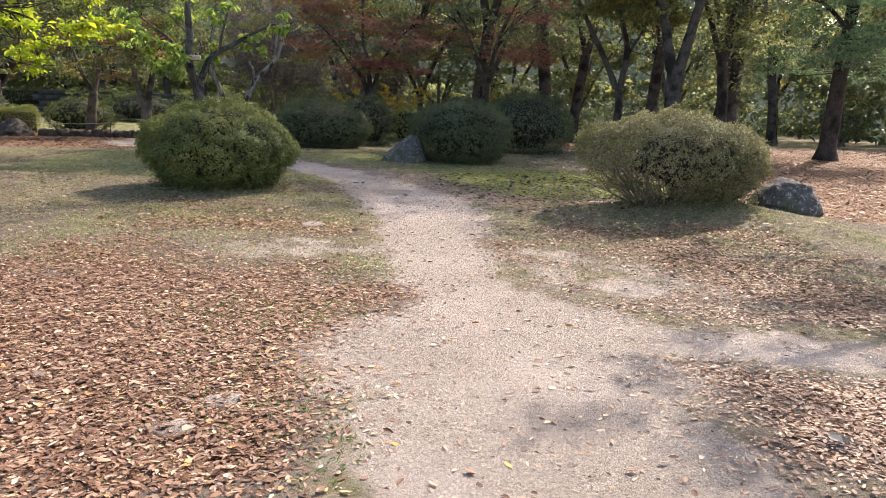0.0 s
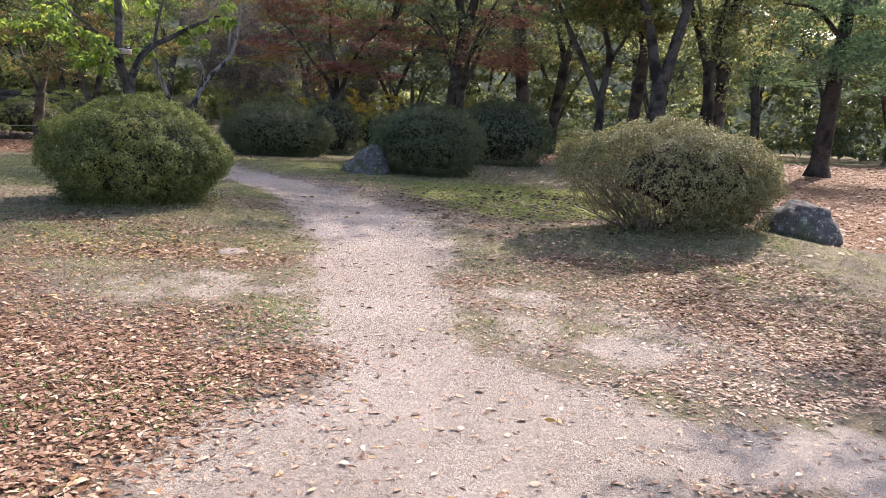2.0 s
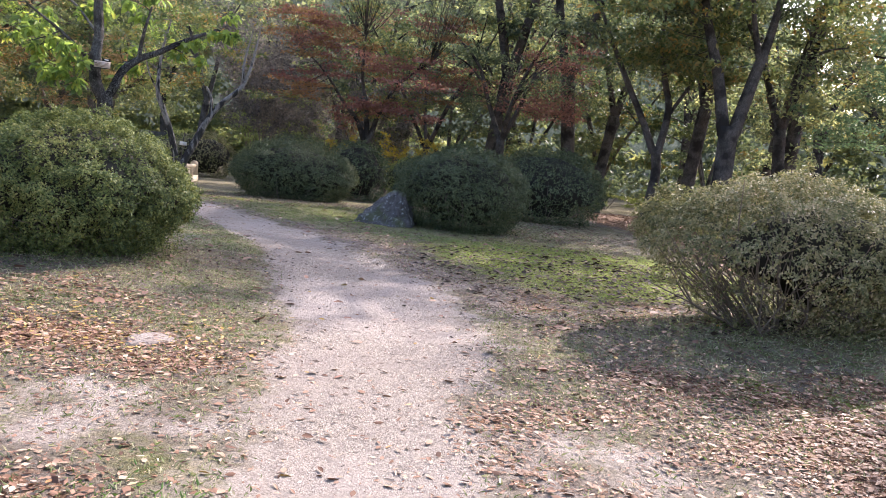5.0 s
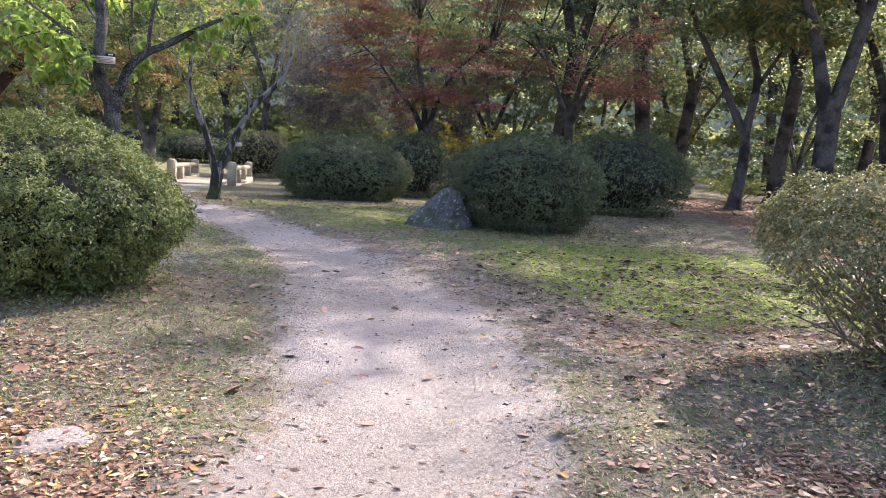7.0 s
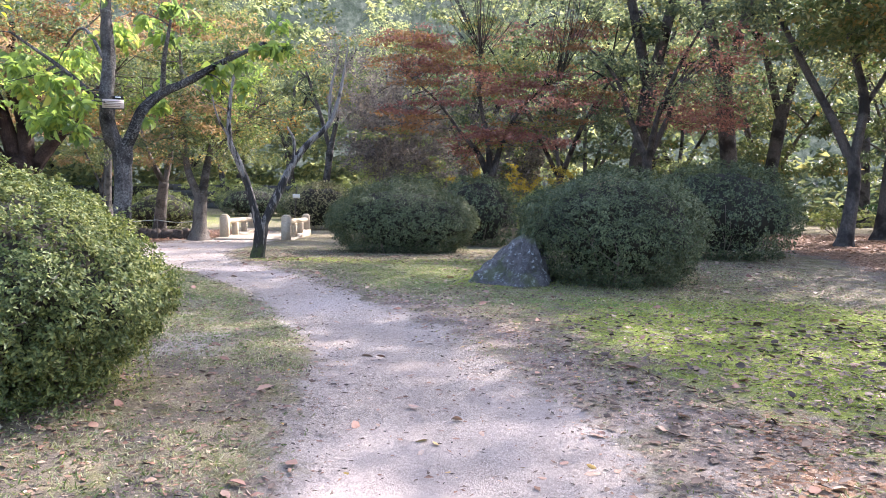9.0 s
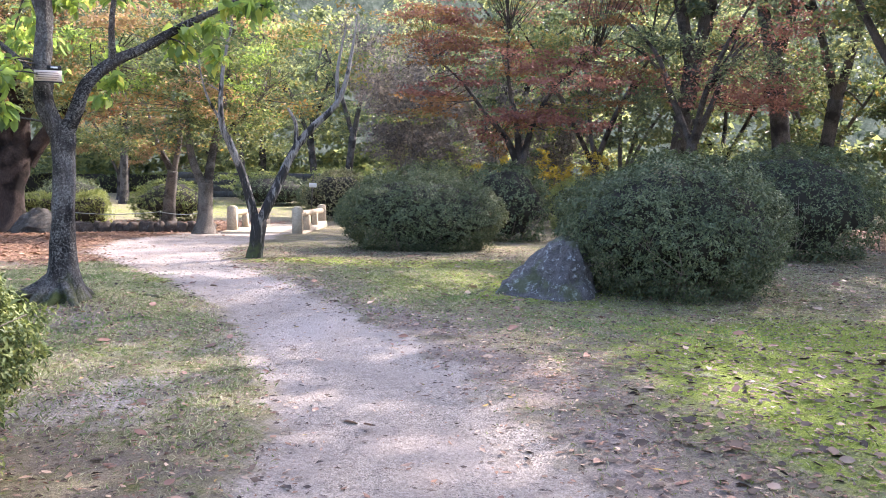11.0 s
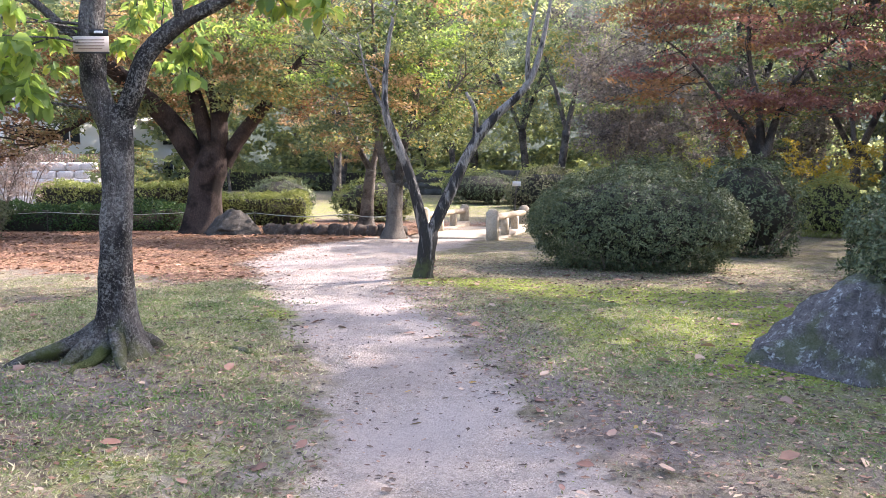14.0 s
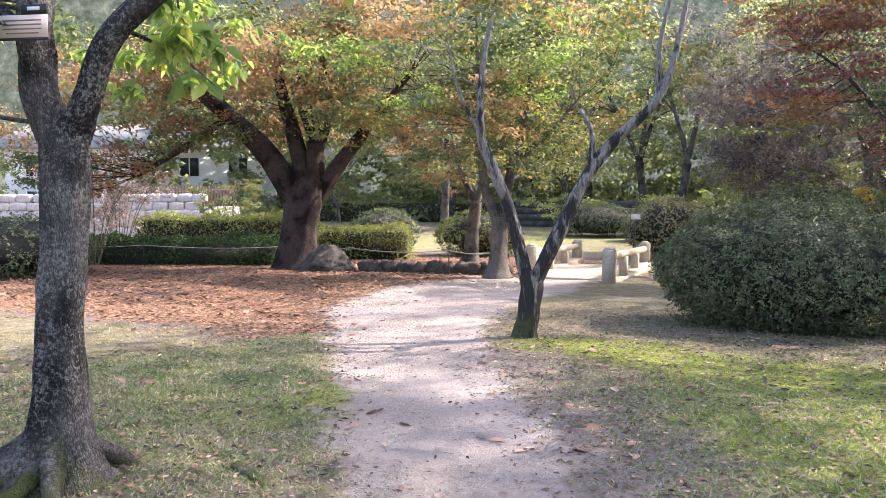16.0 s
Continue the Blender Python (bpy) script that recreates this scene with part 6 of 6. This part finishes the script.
def hedge(name, ax, ay, bx, by, w, h, material, seed, label, n=9000, leaf=0.07, z0=0.0):
    """A clipped hedge between two points of the plan."""
    gen = np.random.default_rng(seed)
    ln, rz = math.hypot(bx - ax, by - ay), math.atan2(by - ay, bx - ax)
    cx, cy = (ax + bx) / 2, (ay + by) / 2
    t = thing(name, cx, cy, gz(cx, cy), label, "hedge", rz=rz)
    p = gen.uniform(-0.5, 0.5, (n, 3)) * np.array([ln, w, 0])
    p[:, 2] = gen.uniform(z0, h, n)
    face = gen.random(n)
    up = face < 0.4
    side = (~up) & (face < 0.92)
    p[up, 2] = h
    p[side, 1] = np.sign(p[side, 1]) * w / 2
    end = face >= 0.92
    p[end, 0] = np.sign(p[end, 0]) * ln / 2
    nm = np.zeros((n, 3))
    nm[up, 2], nm[side, 1], nm[end, 0] = 1, np.sign(p[side, 1]), np.sign(p[end, 0])
    wob = np.array([noise.noise(Vector((q[0] * 1.2, q[1] * 1.2 + seed, q[2] * 1.4))) for q in p])
    fine = np.array([noise.noise(Vector((q[0] * 4.0, q[1] * 4.0 + seed, q[2] * 5.0))) for q in p])
    p += nm * (wob * 0.3 + fine * 0.12 - gen.random(n) ** 2 * 0.14)[:, None]
    al = unit(gen.normal(0, 0.8, (n, 3)) + nm * 0.6)
    l2 = leaf * gen.uniform(0.6, 1.4, n)
    v, f = blades(p, al, nm + gen.normal(0, 0.4, (n, 3)) + np.array([0, 0, 0.3]), l2, l2 * 0.5, gen)
    raw("foliage", v, f, material, t)
    # solid hedge core; inner shade is put into its dark colour
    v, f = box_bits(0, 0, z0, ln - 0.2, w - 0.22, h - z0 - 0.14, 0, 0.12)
    raw("inside", v, f, INNER_SHADE, t, "solid dark core painted as inner shade and twigs")
    if z0 > 0.05:
        bits = [tube([(gen.uniform(-ln / 2.1, ln / 2.1), gen.uniform(-w / 3, w / 3), -0.03, 0.02), (gen.uniform(-ln / 2.1, ln / 2.1), gen.uniform(-w / 3, w / 3), z0 + 0.2, 0.015)], 4) for _ in range(10)]
        v, f = join(bits)
        raw("stem_cluster", v, f, TWIG, t)
    return t


hedge("hedge", -25.9, 31.5, -20.4, 34.0, 1.2, 1.45, HEDGE, 121, "clipped yellowish-green hedge behind the leaf carpet", 15000, 0.08)
hedge("hedge", -21.1, 34.9, -18.6, 36.7, 1.1, 1.05, HEDGE, 122, "low bright green clipped hedge", 8000, 0.075)
hedge("juniper_hedge", -24.6, 28.6, -19.6, 31.9, 1.2, 0.75, JUNIPER, 123, "low spreading dark green juniper by the rope", 11000, 0.08)
hedge("hedge", -52, 62, -33, 70, 1.4, 1.6, HEDGE, 124, "distant clipped hedge across a lawn", 8000, 0.13)
bush("azalea_bush", -20.5, 24.9, 1.7, 1.6, 1.5, AZALEA_DARK, 125, "dark shrub with sparse reddish leaves", 9000, 0.07)
bush("azalea_bush", -23.6, 41.2, 1.5, 1.4, 1.9, AZALEA_DARK, 126, "round clipped bush behind the large tree", 8000, 0.08)
bush("azalea_bush", -29.5, 38.5, 1.6, 1.4, 1.6, AZALEA_DARK, 128, "dark clipped bush behind the hedge", 7000, 0.09)

# ---- stone edging ----
gen = np.random.default_rng(130)
edge = thing("stone_edging", -13.8, 31.3, gz(-13.8, 31.3), "row of dark rounded stones edging the leaf bed", "edging", kind="structure")
STONES = []
for k in range(5):
    v, f = lump(gen, 0.24, 0.18, 0.2, 0.3, 8, 12, 0.3)
    ob = raw("stone", v, f, ROCK_BROWN, smooth=True)
    STONES.append(ob.data)
    bpy.data.objects.remove(ob)
for k in range(15):
    q = k / 14
    x, y = -15.5 + 3.6 * q, 31.0 + 0.9 * q
    ob = new("stone", STONES[k % 5])
    ob.parent = edge
    ob.location = (x + 13.8 + gen.normal(0, 0.03), y - 31.3 + gen.normal(0, 0.04), gz(x, y) - gz(-13.8, 31.3) + 0.1)
    ob.rotation_euler = (0, 0, gen.uniform(0, 6.28))

# ---- rope fence ----
ROPE_LINE = [(-26.5, 27.3), (-22.4, 29.2), (-18.6, 31.6), (-16.2, 31.2), (-13.0, 31.2), (-11.9, 31.9)]
rope_fence = thing("rope_fence", -17.5, 30.0, gz(-17.5, 30.0), "low rope fence on thin iron stakes", "fence")


def rel3(x, y, h):
    return (x + 17.5, y - 30.0, gz(x, y) + h - gz(-17.5, 30.0))


for x, y in ROPE_LINE:
    v, f = tube([(*rel3(x, y, -0.05), 0.014), (*rel3(x, y, 0.3), 0.014), (*rel3(x, y, 0.62), 0.013)], 6)
    raw("stake", v, f, IRON, rope_fence)
for (ax, ay), (bx, by) in zip(ROPE_LINE, ROPE_LINE[1:]):
    run = []
    for s in range(9):
        t = s / 8
        x, y = ax + (bx - ax) * t, ay + (by - ay) * t
        run.append((*rel3(x, y, 0.58 - 0.08 * math.sin(math.pi * t)), 0.012))
    v, f = tube(run, 6)
    raw("rope", v, f, ROPE, rope_fence)

# ---- stone bridge ----
bridge = thing("stone_bridge", -10.8, 34.2, gz(-10.8, 34.2), "low pale granite footbridge with square posts and rails", "bridge")


def bput(name, bits, label=""):
    v, f = bits
    v = v - np.array([-10.8, 34.2, gz(-10.8, 34.2)])
    return raw(name, v, f, GRANITE, bridge, label)


for (ax, ay), (bx, by) in (((-8.85, 31.15), (-10.15, 36.2)), ((-11.25, 32.1), (-12.75, 37.4))):
    rz = math.atan2(by - ay, bx - ax)
    za, zb = gz(ax, ay), gz(bx, by)
    for x, y, z in ((ax, ay, za), (bx, by, zb)):
        bits = box_bits(x, y, z - 0.1, 0.26, 0.26, 0.80, rz, 0.02)
        cap = box_bits(x, y, z + 0.70, 0.2, 0.2, 0.05, rz, 0.035)
        bput("post", join([bits, cap]))
    for q in (0.34, 0.67):
        x, y, z = ax + (bx - ax) * q, ay + (by - ay) * q, za + (zb - za) * q
        bput("baluster", box_bits(x, y, z - 0.02, 0.26, 0.17, 0.5, rz, 0.015))
    ln = math.hypot(bx - ax, by - ay)
    m = [((ax + (bx - ax) * t), (ay + (by - ay) * t), za + (zb - za) * t + 0.54, 0.085) for t in np.linspace(0.02, 0.98, 8)]
    bput("rail", tube(m, 10))
    bput("kerb", box_bits((ax + bx) / 2, (ay + by) / 2, min(za, zb) - 0.05, ln, 0.34, abs(za - zb) * 0.5 + 0.14, rz, 0.02))
deck = []
for k in range(7):
    t = (k + 0.5) / 7
    x, y = -10.05 + (-11.45 + 10.05) * t, 31.65 + (36.8 - 31.65) * t
    deck.append(box_bits(x, y, gz(x, y) - 0.08, 0.76, 2.4, 0.12, math.atan2(36.8 - 31.65, -1.4), 0.01))
for bits in deck:
    bput("deck_slab", bits)

# small white sign on a thin pole beyond the bridge
sg = thing("sign_post", -11.9, 39.5, gz(-11.9, 39.5), "thin pole with a small white sign", "sign")
v, f = tube([(0, 0, -0.1, 0.025), (0.05, 0, 1.0, 0.024), (0.12, 0, 1.9, 0.02)], 6)
raw("pole", v, f, BARK_PALE, sg)
v, f = box_bits(0.1, -0.03, 1.35, 0.3, 0.02, 0.16, 0, 0.004)
raw("sign_board", v, f, PLATE_WHITE, sg, "small white board")

# ---- far left: walls, house, fence ----
house = thing("house", -67, 61.5, gz(-67, 61.5), "white-walled house with dark windows seen through trees", "house", rz=radians(48))
v, f = box_bits(0, 0, -0.2, 26, 8, 6.6, 0, 0.02)
raw("wall", v, f, WHITE_WALL, house)
rv = np.array([(-13.8, -5, 6.4), (13.8, -5, 6.4), (13.8, 5, 6.4), (-13.8, 5, 6.4), (-12, 0, 8.6), (12, 0, 8.6)])
v = np.vstack([rv, rv - [0, 0, 0.25]])
f = [(0, 1, 5, 4), (2, 3, 4, 5), (6, 7, 1, 0), (8, 9, 3, 2), (7, 8, 2, 1), (9, 6, 0, 3), (6, 9, 8, 7)]
raw("roof", v, f, TILE_GREY, house)
for sx in (-1, 1):
    a = (0, 3, 4) if sx < 0 else (1, 5, 2)
    raw("gable", rv[list(a)], [(0, 1, 2)], TILE_GREY, house)
for k in range(6):
    for lv in (0.9, 3.8):
        v, f = box_bits(-10.5 + 4.2 * k, -4.02, lv, 1.7, 0.1, 1.6, 0, 0.01)
        wdw = raw("window", v, f, GLASS_DARK, house)
        v, f = join([box_bits(-10.5 + 4.2 * k + o, -4.08, lv - 0.05, 0.1, 0.1, 1.7, 0, 0.005) for o in (-0.85, 0, 0.85)])
        raw("frame", v, f, WHITE_WALL, wdw)
wallp = thing("stone_wall", -40.6, 36.9, gz(-40.6, 36.9), "pale rough stone retaining wall in sunlight", "wall", kind="structure", rz=radians(40))
gen = np.random.default_rng(140)
PS = []
for k in range(4):
    v, f = lump(gen, 1.0, 1.0, 1.0, 0.12, 9, 14, 0.04)
    v = np.sign(v) * np.abs(v) ** 0.42 * np.array([0.40, 0.24, 0.22]) * gen.uniform(0.9, 1.05, 3)
    ob = raw("stone", v, f, PALE_STONE)
    PS.append(ob.data)
    bpy.data.objects.remove(ob)
for r in range(6):
    for k in range(17):
        ob = new("stone", PS[(k + r * 3) % 4])
        ob.parent = wallp
        ob.location = (-6.4 + 0.78 * k + 0.39 * (r % 2) + gen.normal(0, 0.04), 0.1 * r, 0.2 + 0.42 * r)
        ob.rotation_euler = (0, 0, gen.choice([0, 3.14]))
fence = thing("picket_fence", -49, 49.2, gz(-49, 49.2), "reddish-brown wooden paling fence", "fence", rz=radians(42))
for k in range(40):
    v, f = box_bits(-4 + 0.2 * k, 0, 1.5, 0.12, 0.03, 1.45, 0, 0.03)
    raw("paling", v, f, FENCE_WOOD, fence)
for z in (1.75, 2.6):
    v, f = box_bits(0, 0.04, z, 8.1, 0.05, 0.09, 0, 0.01)
    raw("rail", v, f, FENCE_WOOD, fence)
# added block that holds the fence at its height in the camera's view
v, f = box_bits(0, 0.0, -0.3, 8.4, 0.5, 1.8, 0, 0.03)
raw("footing", v, f, PALE_STONE, fence)
old = thing("garden_wall", -25.5, 66, gz(-25.5, 66), "low dark old stone wall at the back of the lawn", "wall", kind="structure", rz=radians(15))
for r in range(4):
    for k in range(14):
        v, f = box_bits(-7 + 1.0 * k + 0.5 * (r % 2), 0, 0.45 * r, 0.97, 0.5, 0.43, 0, 0.03)
        raw("block", v, f, WALL_DARK, old)

bench = thing("stone_bench", -45.0, 43.0, gz(-45, 43), "plain grey stone bench on two blocks", "bench", rz=radians(45))
v, f = box_bits(0, 0, 1.42, 1.7, 0.5, 0.16, 0, 0.02)
raw("seat", v, f, GRANITE, bench)
for sx in (-0.55, 0.55):
    v, f = box_bits(sx, 0, 1.0, 0.28, 0.42, 0.42, 0, 0.01)
    raw("block", v, f, GRANITE, bench)
v, f = box_bits(0, 0, -0.2, 2.6, 1.2, 1.2, 0, 0.05)
raw("plinth", v, f, PALE_STONE, bench)
